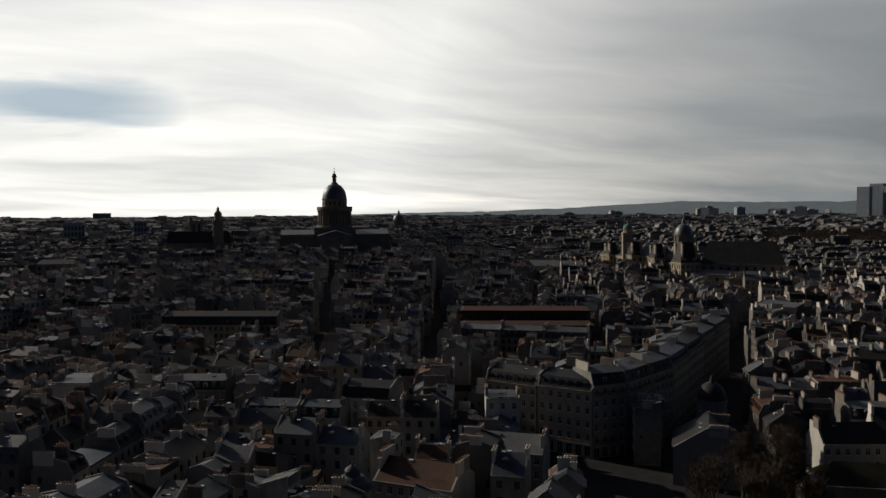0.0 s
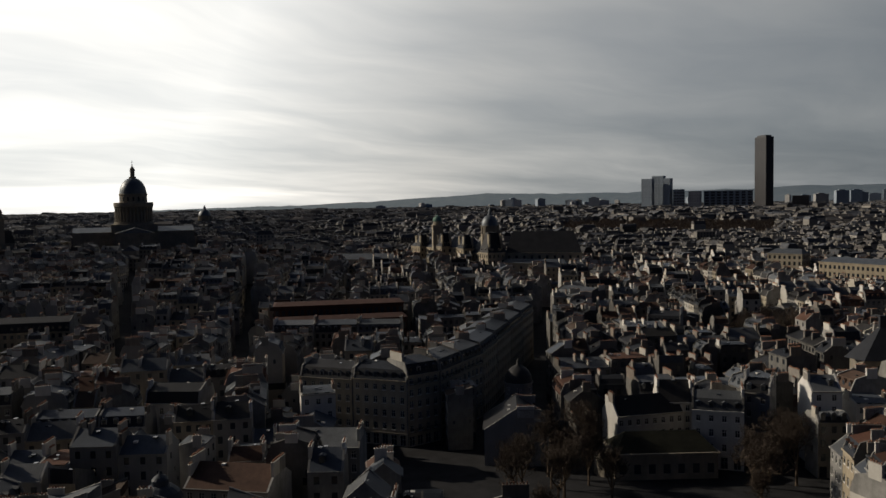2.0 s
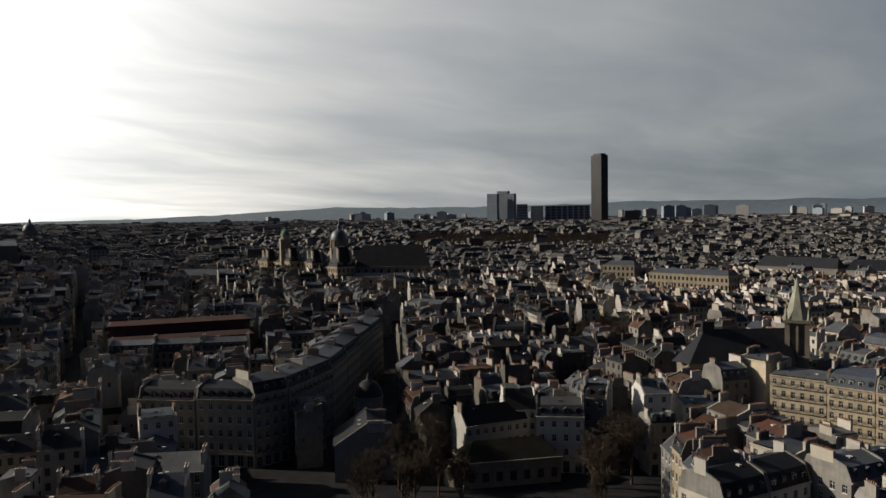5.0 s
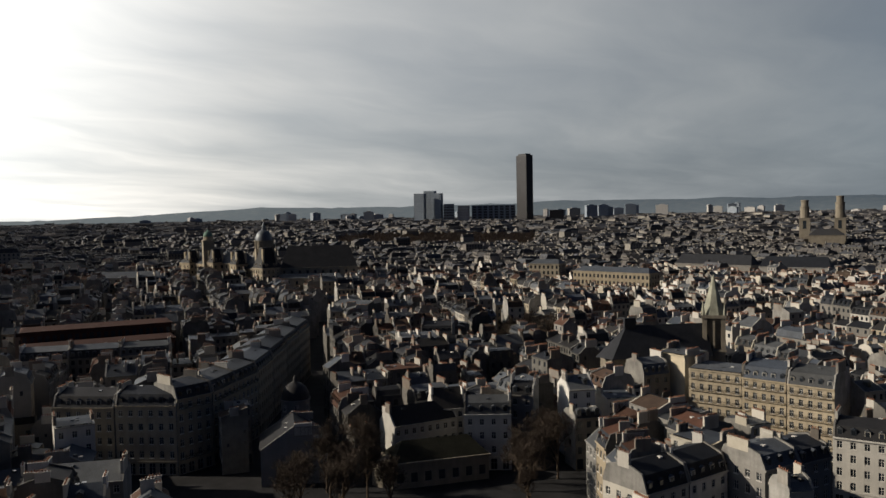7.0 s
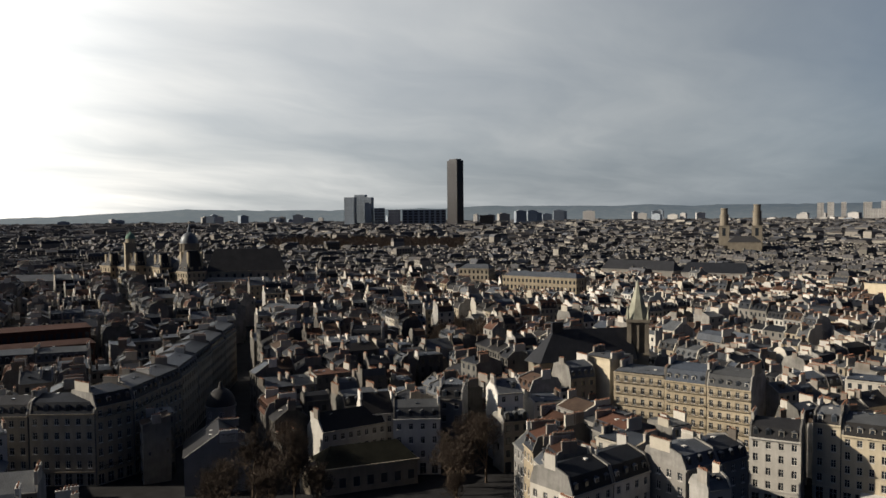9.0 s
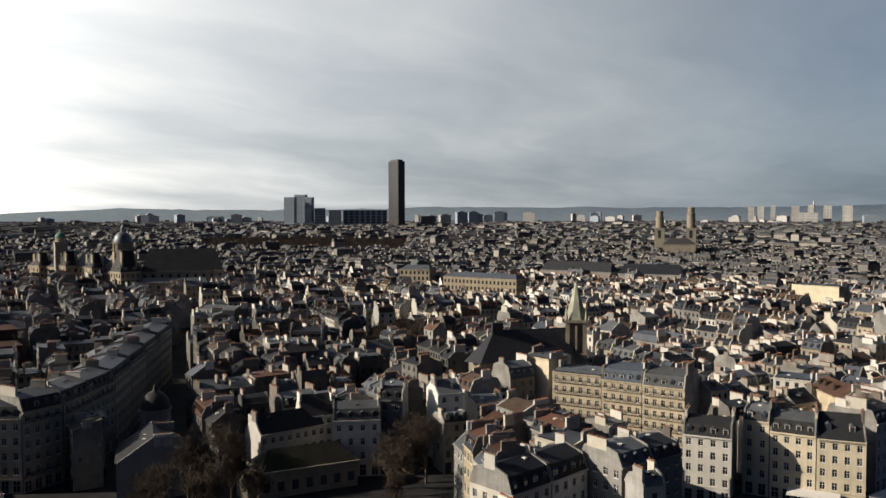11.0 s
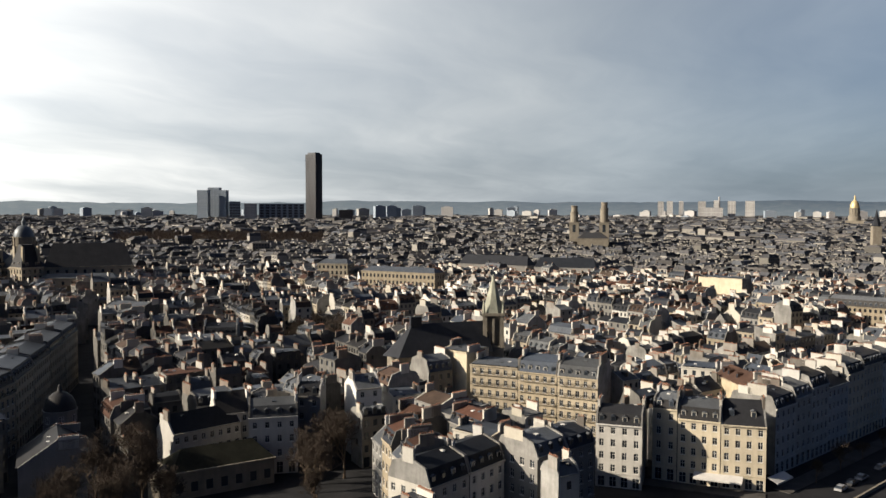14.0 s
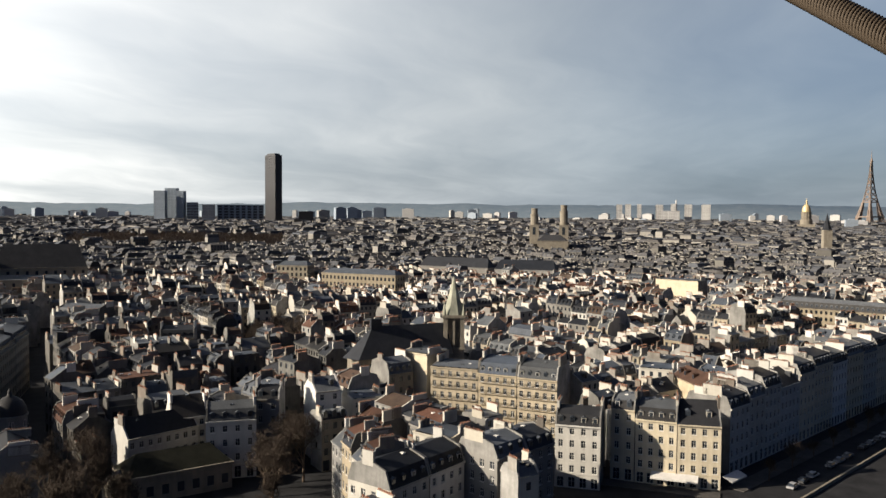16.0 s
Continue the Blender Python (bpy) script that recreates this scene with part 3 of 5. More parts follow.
def make_hills():
    s = Shape()
    far = 4850.0
    n = 260
    for i in range(n + 1):
        b = 155 + 140 * i / n
        x, y = spot(b, far)
        h = EYE + far * math.tan(radians(skyline(b) + 0.12)) + 8 * noise.noise((b * 0.35, 0, 0)) + 5 * noise.noise((b * 1.7, 3, 0))
        x2, y2 = spot(b, far - 350)
        s.v += [(x2, y2, 0.0), (x, y, h), (x, y, -20)]
    k = s.mat("hazy_hill")
    for i in range(n):
        a = 3 * i
        s.f += [(a, a + 3, a + 4, a + 1), (a + 1, a + 4, a + 5, a + 2)]
        s.m += [k, k]
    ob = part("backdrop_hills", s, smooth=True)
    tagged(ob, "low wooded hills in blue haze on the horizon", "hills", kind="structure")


make_hills()

# streets and squares kept free of houses
take(-188, -45, -190, 30, 9)            # the place at the bridge head
take(-195, 10, -218, 44, 12)
take(-206, 13, -400, 113, 9)
take(-158, -30, -188, -30, 9)
take(*spot(247, 116), *spot(268, 116), 41)
take(-290, -176, -330, -196, 14)
take(*spot(235.5, 495), *spot(240, 495), 20)
take(*spot(226, 1220), *spot(240, 1180), 150)      # the park
take(-147, -28, -147, 120, 42)          # bridge and river
take(-150, 48, -420, 175, 52)           # the river beside the quay
take(-140, -155, -230, -238, 6)         # street beside the corner block
take(-240, -246, -330, -330, 3)
take(*spot(194.9, 290), *spot(196.3, 640), 2.5)
take(*spot(203.0, 280), *spot(204.0, 560), 2.5)
take(-92, -92, -140, -128, 20)          # the square with its bare trees
take(-118, -118, -146, -132, 12)
take(*spot(227, 128), *spot(244, 128), 36)
take(*spot(231, 172), *spot(242, 172), 21)
take(*spot(219, 150), *spot(221.5, 218), 6)
take(*spot(225.5, 190), *spot(230, 190), 12)
take(*spot(265.5, 522), *spot(269.5, 512), 18)      # low yards
take(*spot(192.5, 705), *spot(201.5, 705), 24)      # square before the domed church
take(-150, -84, -186, -108, 8)
take(*spot(175, 395), *spot(215, 345), 5)   # the boulevard

take(-213, -79, -211, -42, 9)           # the street before the balconied block
take(*spot(212.0, 184), *spot(219.0, 190), 26)   # the open corner before the tall block

take(-152, -50, -172, -42.5, 3)         # the alley before the plain houses

take(*spot(242.4, 546), *spot(248.0, 516), 11)   # the court before the long stone front
take(*spot(239.4, 586), *spot(241.8, 578), 10)

RNG = random.Random(11)

# ---- the near houses, one by one ----
# the block at the bridge head, whose sunny fronts look on the place
house(-201, -24.0, -200.6, -18.2, 13, 19.0, "mansard", 3.0, "cream_plaster", "zinc", "slate", bay=2.6, rng=RNG, label="narrow cream town house with a dark mansard roof beside the place")
house(-200.6, -18.0, -200.2, -8.2, 13, 17.0, "mansard", 4.2, "cream_plaster", "zinc", "slate", bay=2.4, rng=RNG, label="cream stone corner-block house, five storeys of tall windows, zinc mansard")
house(-200.2, -8.0, -201.2, 2.0, 13, 16.6, "gable", 5.0, "cream_plaster", "slate", bay=2.5, rng=RNG, ends=(False, True), label="sunlit cream corner house with a steep dark roof facing the river")
house(-190.6, -36.0, -191.2, -25.2, 12, 16.5, "mansard", 3.6, "white_plaster", "slate", "slate", bay=2.7, rng=RNG, label="low white house with dormers in a black mansard roof")
# the quay front, in the shade, running off beside the river
QUAY = Vector((-0.890, 0.456))
qx, qy = -214.6, 4.2
# wall plasters lightened in place of sky light on the shaded fronts
for wide, eave, kind, wall, cover in ((11, 17, "mansard", "white_plaster", "slate"), (9, 18, "mansard", "white_plaster", "zinc"), (10, 19.5, "mansard", "white_plaster", "slate"), (13, 18, "gable", "white_plaster", "slate"),
                                (11, 20, "mansard", "cream_plaster", "zinc"), (14, 21, "mansard", "cream_plaster", "slate"), (12, 20, "mansard", "white_plaster", "zinc"), (15, 21, "mansard", "cream_plaster", "zinc"),
                                (13, 20, "mansard", "white_plaster", "zinc"), (14, 21, "mansard", "cream_plaster", "slate"), (15, 21, "mansard", "cream_plaster", "zinc")):
    ex, ey = qx + QUAY.x * wide, qy + QUAY.y * wide
    house(qx, qy, ex, ey, 12.5, eave + 1.0, kind, 3.8, wall, cover, near=2 if qx > -270 else 1, rng=RNG, group="quay front", ends=(False, False))
    qx, qy = ex, ey
# the long sunny block with balconies, and the bare wall at its end
house(-226.0, -80.6, -225.3, -65.6, 13, 21.2, "flat", 1.2, "golden_stone", "zinc", bay=2.5, rng=RNG, balcony=(1, 2, 3, 4, 5), label="ornate limestone apartment house with iron balconies and a low zinc roof")
house(-225.1, -65.4, -223.9, -53.6, 13, 20.4, "mansard", 4.6, "golden_stone", "zinc", "zinc", bay=2.3, rng=RNG, balcony=(1, 2, 3, 4, 5), label="ornate limestone apartment house with dormers and long iron balconies")
house(-223.9, -53.4, -222.5, -41.6, 13, 20.2, "mansard", 4.6, "golden_stone", "zinc", "zinc", bay=2.3, rng=RNG, balcony=(1, 2, 3, 4, 5), label="ornate limestone apartment house with dormers beside a bare end wall")
house(-232.7, -92.5, -229.4, -83.0, 11, 24, "flat", 1, "cream_plaster", "zinc", rng=RNG, blank=True, party="cream_plaster", label="tall house whose bare plastered side wall catches the sun")
# the block in front of it
house(-157.2, -41.5, -166.2, -37.4, 11, 17, "mansard", 3.6, "plaster", "zinc", bay=2.5, rng=RNG, ends=(True, False), label="plain grey-plastered house in the shade with tall windows")
house(-166.4, -37.3, -175.1, -33.3, 11, 16.5, "mansard", 3.4, "plaster", "slate", bay=2.5, rng=RNG, label="plain grey-plastered house in the shade with tall windows")
house(-137.7, -57.1, -148.8, -53.2, 11, 15, "mansard", 4.6, "white_plaster", "slate", "slate", bay=2.7, rng=RNG, ends=(True, False), label="white corner house under a black mansard roof with round dormers")
house(-149.0, -53.1, -160.0, -49.4, 11, 15, "mansard", 4.4, "white_plaster", "slate", "slate", bay=2.7, rng=RNG, label="white house under a black mansard roof with dormers")
for i, (f0, f1, eave, kind, wall) in enumerate(((0.0, 0.2, 14.5, "gable", "plaster"), (0.205, 0.38, 16.5, "mansard", "limestone"), (0.385, 0.55, 15.0, "gable", "white_plaster"), (0.555, 0.72, 17.0, "mansard", "plaster"))):
    ax, ay = -165.8 + 28.1 * f0, -83.2 + 26.1 * f0
    bx, by = -165.8 + 28.1 * f1, -83.2 + 26.1 * f1
    house(ax, ay, bx, by, 10, eave, kind, 4.0, wall, "tile" if i % 2 else "zinc", bay=2.1, rng=RNG, group="old street front")
house(-187.0, -98.6, -192.4, -93.8, 9, 20, "gable", 3.2, "white_plaster", "zinc", bay=3.0, rng=RNG, party="white_plaster", label="tall narrow whitewashed house with a sunlit side wall")
house(-194.5, -91.5, -201.0, -85.5, 10, 17, "flat", 1.0, "white_plaster", "zinc", rng=RNG, party="white_plaster", label="stepped white house with flat terraces and chimneys")
house(-181.0, -85.0, -176.0, -76.0, 9, 15, "gable", 3.5, "white_plaster", "tile", rng=RNG, label="small white house under an old tile roof")
house(-181.0, -70.0, -174.0, -60.0, 10, 16, "mansard", 3.5, "plaster", "tile", rng=RNG)
house(-168.0, -64.0, -164.0, -54.0, 9, 18, "flat", 1.0, "white_plaster", "zinc", rng=RNG, party="cream_plaster", label="house with a pale yellow side wall and flat roof")
# round the little church
house(-164.5, -116.5, -171.3, -106.7, 10, 16, "mansard", 4.0, "white_plaster", "zinc", "zinc", bay=2.4, rng=RNG, label="white house with four dormers in a blue-grey mansard roof")
house(-178.5, -111.9, -180.8, -105.8, 9, 19, "mansard", 3.0, "plaster", "slate", rng=RNG, bay=2.6, label="narrow tall cream house with a slate cap")
house(-157.1, -133.4, -174.3, -125.8, 9, 12, "gable", 4.2, "white_plaster", "slate", rng=RNG, bay=2.2, party="white_plaster", dormers=False, label="long low house whose white gable catches the sun")
house(-138.6, -138.8, -149.0, -150.5, 16.2, 11, "gable", 5.0, "plaster", "slate", rng=RNG, bay=4, dormers=False, party="plaster", label="plain hall with its broad grey gable towards the square")
house(-170.5, -131.0, -177.3, -125.0, 8, 14, "gable", 5.2, "white_plaster", "slate", rng=RNG, bay=2.6, party="white_plaster", dormers=False, label="old house whose white gable end catches the sun")
# the tall corner block
house(-130.7, -172.6, -143.0, -178.3, 13, 21.5, "mansard", 4.2, "limestone", "zinc", "slate", bay=2.5, rng=RNG, balcony=(1, 5), label="tall limestone corner house with a pale cornice and long balconies")
house(-143.2, -178.4, -155.3, -183.9, 13, 21.5, "mansard", 4.2, "limestone", "zinc", "slate", bay=2.5, rng=RNG, balcony=(1, 5), label="tall limestone house with a pale cornice and long balconies")
for f0, f1 in ((0.0, 0.23), (0.235, 0.48), (0.485, 0.74), (0.745, 1.0)):
    house(-155.6 - 69.7 * f0, -184.1 - 50.6 * f0, -155.6 - 69.7 * f1, -184.1 - 50.6 * f1, 13, 21.5 + 1.5 * f1, "mansard", 4.0, "limestone", "zinc", "slate", bay=2.5, near=1, rng=RNG, group="boulevard front")
house(-120.1, -173.2, -130.5, -172.8, 11, 21.5, "mansard", 4.2, "limestone", "zinc", "slate", bay=2.4, rng=RNG, balcony=(1, 5), label="tall limestone house on the rounded corner of a block")
house(-102.8, -200.5, -111.3, -187.0, 12, 19.5, "mansard", 4.0, "limestone", "slate", "slate", bay=2.5, rng=RNG, label="grey stone apartment house with a row of dormers")
house(-111.5, -186.7, -119.9, -173.4, 12, 20, "mansard", 4.0, "limestone", "slate", "slate", bay=2.5, rng=RNG, label="grey stone apartment house with a row of dormers")
# roofs below the tower, seen at the start
house(-62.7, -208.5, -73.4, -199.0, 11, 17, "mansard", 4.2, "white_plaster", "slate", "slate", rng=RNG, bay=2.6, dormers=False, label="white house under a tall black mansard roof")
house(-35.6, -203.5, -47.5, -196.0, 10, 16, "mansard", 3.6, "white_plaster", "zinc", rng=RNG, label="white house with small dormers along a zinc mansard")
house(-48.0, -195.8, -57.0, -190.0, 10, 16, "mansard", 3.6, "white_plaster", "zinc", rng=RNG)
house(9.4, -240.0, -0.8, -235.2, 14, 21, "flat", 1.0, "white_plaster", "zinc", rng=RNG, blank=True, label="tall house with a blank plastered wall and flat roof")
house(-28.4, -348.5, -71.6, -327.0, 13, 21, "mansard", 5.0, "limestone", "slate", "slate", near=1, rng=RNG, label="long dark apartment block with a slate mansard roof")
house(-77.5, -157.9, -89.4, -147.6, 10, 14.5, "gable", 3.0, "plaster", "zinc", rng=RNG, dormers=False, label="house with a broad seamed zinc roof")
house(-91.5, -178.3, -99.2, -174.7, 9, 20, "flat", 0.8, "white_plaster", "zinc", rng=RNG, party="white_plaster", label="white stair tower house with an open terrace")
house(-51.3, -149.0, -62.7, -136.4, 12, 14, "gable", 3.4, "plaster", "tile", rng=RNG, dormers=False, label="house with a broad low tile roof")
house(-19.0, -238.6, -35.8, -230.6, 11, 17, "mansard", 3.6, "plaster", "zinc", rng=RNG)
for f0, f1 in ((0, 0.32), (0.325, 0.66), (0.665, 1.0)):
    house(-132.2 - 37.6 * f0, -279.5 + 31 * f0, -132.2 - 37.6 * f1, -279.5 + 31 * f1, 12, 19, "mansard", 4.0, "plaster", "zinc", near=1, rng=RNG, group="slate-blue terrace")
house(-257.1, -203.0, -263.5, -191.9, 11, 18, "mansard", 4.5, "limestone", "slate", near=1, rng=RNG, label="sunlit ochre stone house with a steep hipped roof")
house(-293.6, -288.4, -294.8, -266.4, 12, 19, "mansard", 5, "limestone", "zinc", near=1, rng=RNG, label="ochre stone block with a close row of tall dormers")
house(-263.7, -22.9, -262.7, -12.3, 10, 18, "flat", 1, "white_plaster", "zinc", near=1, rng=RNG, party="white_plaster")
house(-250.0, -12.0, -234.0, -3.5, 9, 19, "gable", 3, "golden_stone", "tile", near=1, rng=RNG, blank=True, label="house with a tall bare ochre gable wall")
house(-554.1, -37.9, -542.7, -10.6, 14, 24.5, "flat", 1, "cream_plaster", "zinc", near=0, rng=RNG, blank=True, label="tall block with a bare sunlit yellow wall")
house(-443.7, 31.6, -425.1, 76.8, 13, 21, "mansard", 4.6, "limestone", "zinc", near=0, rng=RNG, label="long apartment block with a grey dormered mansard")


def drum_house():
    """A rounded corner house with a zinc cupola."""
    x, y = -157.0, -170.0
    root = thing("corner_house", "round-cornered house with a grey zinc cupola", "house", pose(x, y, ground_z(x, y)))
    w = Shape()
    w.lathe(plain, [(4.0, 0), (4.0, 12.5), (4.3, 12.6), (4.3, 13.0)], "plaster", 20)
    part("wall", w, root)
    r = Shape()
    r.lathe(plain, [(4.1, 13.0), (3.8, 14.6), (3.0, 16.2), (1.8, 17.2), (0.6, 17.7), (0.5, 18.8), (0.1, 19.6)], "slate", 20)
    part("roof", r, root, smooth=True)
    for i in range(7):
        a = math.pi * 2 * i / 7
        for k in range(4):
            add_window(root, 1.1, 1.7, pose(4.06 * math.cos(a), 4.06 * math.sin(a), 1.2 + 2.9 * k, 0, 0, math.degrees(a) + 90))
    TAKEN.append((x, y, 1, 0, 5, 5))


drum_house()


def roof_lantern():
    x, y = -45.3, -143.3
    root = thing("roof_lantern", "pale zinc roof lantern with a stepped round cap", "lantern", pose(x, y, ground_z(x, y)))
    w = Shape()
    w.lathe(plain, [(3.6, 0), (3.6, 13.5)], "plaster", 16)
    part("drum", w, root)
    r = Shape()
    r.lathe(plain, [(3.9, 13.5), (3.4, 14.6), (2.2, 15.6), (1.5, 15.9), (1.5, 16.8), (1.1, 17.3), (0.3, 17.8), (0.1, 18.4)], "zinc", 16)
    part("cap", r, root)
    TAKEN.append((x, y, 1, 0, 4, 4))


roof_lantern()


# ---- landmarks ----
def column_ring(s, r, n, z0, z1, thick, name, at=plain):
    for i in range(n):
        a = 2 * math.pi * i / n
        x, y = r * math.cos(a), r * math.sin(a)
        s.lathe(lambda px, py, pz: at(px + x, py + y, pz), [(thick, z0), (thick * 0.85, z1)], name, 8)


def pantheon():
    x, y = spot(196.48, 770)
    g = ground_z(x, y)
    root = thing("domed_temple", "grey stone domed church with a ring of columns", "church", pose(x, y, 0, 0, 0, -16))
    b = Shape()
    b.box(plain, -50, 50, -16, 16, g - 1, 46, "dome_stone")
    b.box(plain, -16, 16, -42, 42, g - 1, 46, "dome_stone")
    for k in (-1, 1):
        b.box(plain, -51, 51, 16 * k - 0.6, 16 * k + 0.6, 44.2, 46.6, "dome_stone")
    b.box(plain, -19, 19, -19, 19, 46, 53, "dome_stone")
    part("body", b, root)
    r = Shape()
    for x0, x1 in ((-50, -19), (19, 50)):
        r.roof(plain, [(-15, 46.1), (0, 50.5), (15, 46.1)], x0, x1, "lead")
        r.face([(x0, -15, 46.1), (x0, 15, 46.1), (x0, 0, 50.5)], "lead")
        r.face([(x1, -15, 46.1), (x1, 15, 46.1), (x1, 0, 50.5)], "lead")
    turned = lambda px, py, pz: (py, px, pz)
    for x0, x1 in ((-42, -19), (19, 42)):
        r.roof(turned, [(-15, 46.1), (0, 50.5), (15, 46.1)], x0, x1, "lead")
        r.face([turned(x0, -15, 46.1), turned(x0, 15, 46.1), turned(x0, 0, 50.5)], "lead")
        r.face([turned(x1, -15, 46.1), turned(x1, 15, 46.1), turned(x1, 0, 50.5)], "lead")
    part("roof", r, root)
    d = Shape()
    d.lathe(plain, [(16.6, 53), (16.6, 55), (12.2, 55.1), (12.2, 68), (16.4, 68.2), (16.8, 70.5), (16.6, 72.2), (11.6, 72.3), (11.6, 78.5), (12.2, 79), (11.9, 80)], "dome_stone", 48)
    for i in range(16):
        a = 2 * math.pi * i / 16
        d.box(lambda px, py, pz: (px * math.cos(a) - py * math.sin(a), px * math.sin(a) + py * math.cos(a), pz), 11.5, 11.75, -0.7, 0.7, 73.5, 77, "glass")
    part("drum", d, root)
    column = Shape()
    column.lathe(plain, [(0.8, 55), (0.68, 67.2), (0.95, 67.4), (0.95, 68.2)], "dome_stone", 10)
    column = column.mesh("column")
    for i in range(32):
        a = 2 * math.pi * i / 32
        part("column", column, root, m=pose(15.2 * math.cos(a), 15.2 * math.sin(a), 0))
    c = Shape()
    c.lathe(plain, [(11.4 * math.cos(t), 80 + 14.2 * math.sin(t)) for t in [k * 0.115 for k in range(13)]], "lead", 40)
    part("dome", c, root, smooth=True)
    l = Shape()
    l.lathe(plain, [(3.0, 93.4), (3.0, 95), (1.9, 95.1), (1.9, 100), (2.4, 100.2), (2.3, 101), (1.5, 103), (0.5, 104.3), (0.35, 106)], "dome_stone", 16)
    l.box(plain, -0.15, 0.15, -0.15, 0.15, 106, 109.3, "iron")
    l.box(plain, -0.8, 0.8, -0.12, 0.12, 107.8, 108.1, "iron")
    part("lantern", l, root)
    TAKEN.append((x, y, math.cos(radians(-16)), math.sin(radians(-16)), 56, 46))


pantheon()


def long_hall(name, label, category, ax, ay, bx, by, deep, eave, ridge, wall, cover, hip=4.0, windows=True, bays=5.0):
    """A long building with a hipped roof, its front from a to b."""
    length = math.hypot(bx - ax, by - ay)
    ux, uy = (bx - ax) / length, (by - ay) / length
    base = ground_z((ax + bx) / 2 - uy * deep / 2, (ay + by) / 2 + ux * deep / 2)
    root = thing(name, label, category, Matrix(((ux, -uy, 0, ax), (uy, ux, 0, ay), (0, 0, 1, 0), (0, 0, 0, 1))))
    w = Shape()
    if windows:
        facade(w, plain, length, base, eave, wall, 4.2, bays, ww=1.6, wh=2.6, holes=True, ground=False)
        facade(w, lambda x, y, z: (length - y, x, z), deep, base, eave, wall, 4.2, bays, ww=1.6, wh=2.6, holes=True, ground=False)
        facade(w, lambda x, y, z: (y, deep - x, z), deep, base, eave, wall, 4.2, bays, ww=1.6, wh=2.6, holes=True, ground=False)
    else:
        w.face([(0, 0, base), (length, 0, base), (length, 0, eave), (0, 0, eave)], wall)
        for x in (0, length):
            w.face([(x, 0, base), (x, deep, base), (x, deep, eave), (x, 0, eave)], wall)
    w.face([(0, deep, base), (length, deep, base), (length, deep, eave), (0, deep, eave)], wall)
    w.box(plain, -0.4, length + 0.4, -0.4, deep + 0.4, eave, eave + 0.5, wall)
    part("wall", w, root)
    r = Shape()
    e = eave + 0.5
    p = [(0, 0, e), (length, 0, e), (length, deep, e), (0, deep, e), (hip, deep / 2, ridge), (length - hip, deep / 2, ridge)]
    r.solid(p, [(0, 1, 5, 4), (1, 2, 5), (2, 3, 4, 5), (3, 0, 4)], cover)
    part("roof", r, root)
    TAKEN.append(((ax + bx) / 2 - uy * deep / 2, (ay + by) / 2 + ux * deep / 2, ux, uy, length / 2, deep / 2))
    return root


def etienne():
    ax, ay = spot(185.1, 680)
    bx, by = spot(189.4, 680)
    root = long_hall("parish_church", "dark-roofed stone church with a slender bell tower", "church", ax, ay, bx, by, 18, 42, 52, "dome_stone", "slate", 1.5, False)
    t = Shape()
    a = lambda px, py, pz: (px + 40.5, py - 1, pz)
    t.box(a, -4, 4, -4, 4, 24, 60, "dome_stone")
    t.box(a, -4.4, 4.4, -4.4, 4.4, 60, 61, "dome_stone")
    t.lathe(a, [(3.0, 61), (3.0, 65), (3.3, 65.2), (3.0, 66.5), (2.0, 68), (1.0, 69), (1.0, 70.4), (0.3, 72), (0.1, 73)], "dome_stone", 10)
    part("bell_tower", t, root)
    x, y = spot(187.1, 725)
    root = thing("abbey_tower", "square grey stone abbey tower with a notched top", "tower", pose(x, y, 0, 0, 0, -10))
    t = Shape()
    t.box(plain, -5.5, 5.5, -5.5, 5.5, 24, 60.5, "dome_stone")
    for i in (-1, 1):
        for j in (-1, 1):
            t.box(plain, i * 4.6 - 1, i * 4.6 + 1, j * 4.6 - 1, j * 4.6 + 1, 60.5, 62.6, "dome_stone")
    for k in (-2.2, 2.2):
        t.box(plain, k - 0.9, k + 0.9, 5.5, 5.53, 50, 57.5, "glass")
        t.box(plain, k - 0.9, k + 0.9, -5.53, -5.5, 50, 57.5, "glass")
    part("shaft", t, root)
    TAKEN.append((x, y, 1, 0, 6, 6))


etienne()


def small_dome(name, label, bearing, distance, top, spring, r, base, stone="dome_stone", cover="lead", wide=1.35):
    x, y = spot(bearing, distance)
    root = thing(name, label, "church", pose(x, y, 0, 0, 0, -bearing))
    d = Shape()
    d.box(plain, -r * 1.9, r * 1.9, -r * 1.9, r * 1.9, ground_z(x, y), base, stone)
    d.lathe(plain, [(r * wide, base), (r * wide, base + (spring - base) * 0.35), (r * 1.06, base + (spring - base) * 0.4), (r * 1.06, spring - 0.4), (r * 1.15, spring - 0.3), (r * 1.12, spring)], stone, 24)
    part("drum", d, root)
    pier = Shape()
    pier.box(plain, r * 1.02, r * 1.14, -r * 0.09, r * 0.09, base, spring, stone)
    pier = pier.mesh("pier")
    for i in range(12):
        part("pier", pier, root, m=pose(0, 0, 0, 0, 0, 30 * i))
    c = Shape()
    h = (top - spring) * 0.58
    c.lathe(plain, [(r * math.cos(t), spring + h * math.sin(t)) for t in [k * 0.14 for k in range(11)]], cover, 28)
    part("dome", c, root, smooth=True)
    l = Shape()
    z = spring + h * 0.97
    l.lathe(plain, [(r * 0.22, z), (r * 0.2, z + (top - z) * 0.4), (r * 0.25, z + (top - z) * 0.43), (r * 0.12, z + (top - z) * 0.62), (0.12, top)], cover, 12)
    part("lantern", l, root)
    TAKEN.append((x, y, 1, 0, r * 2, r * 2))
    return root


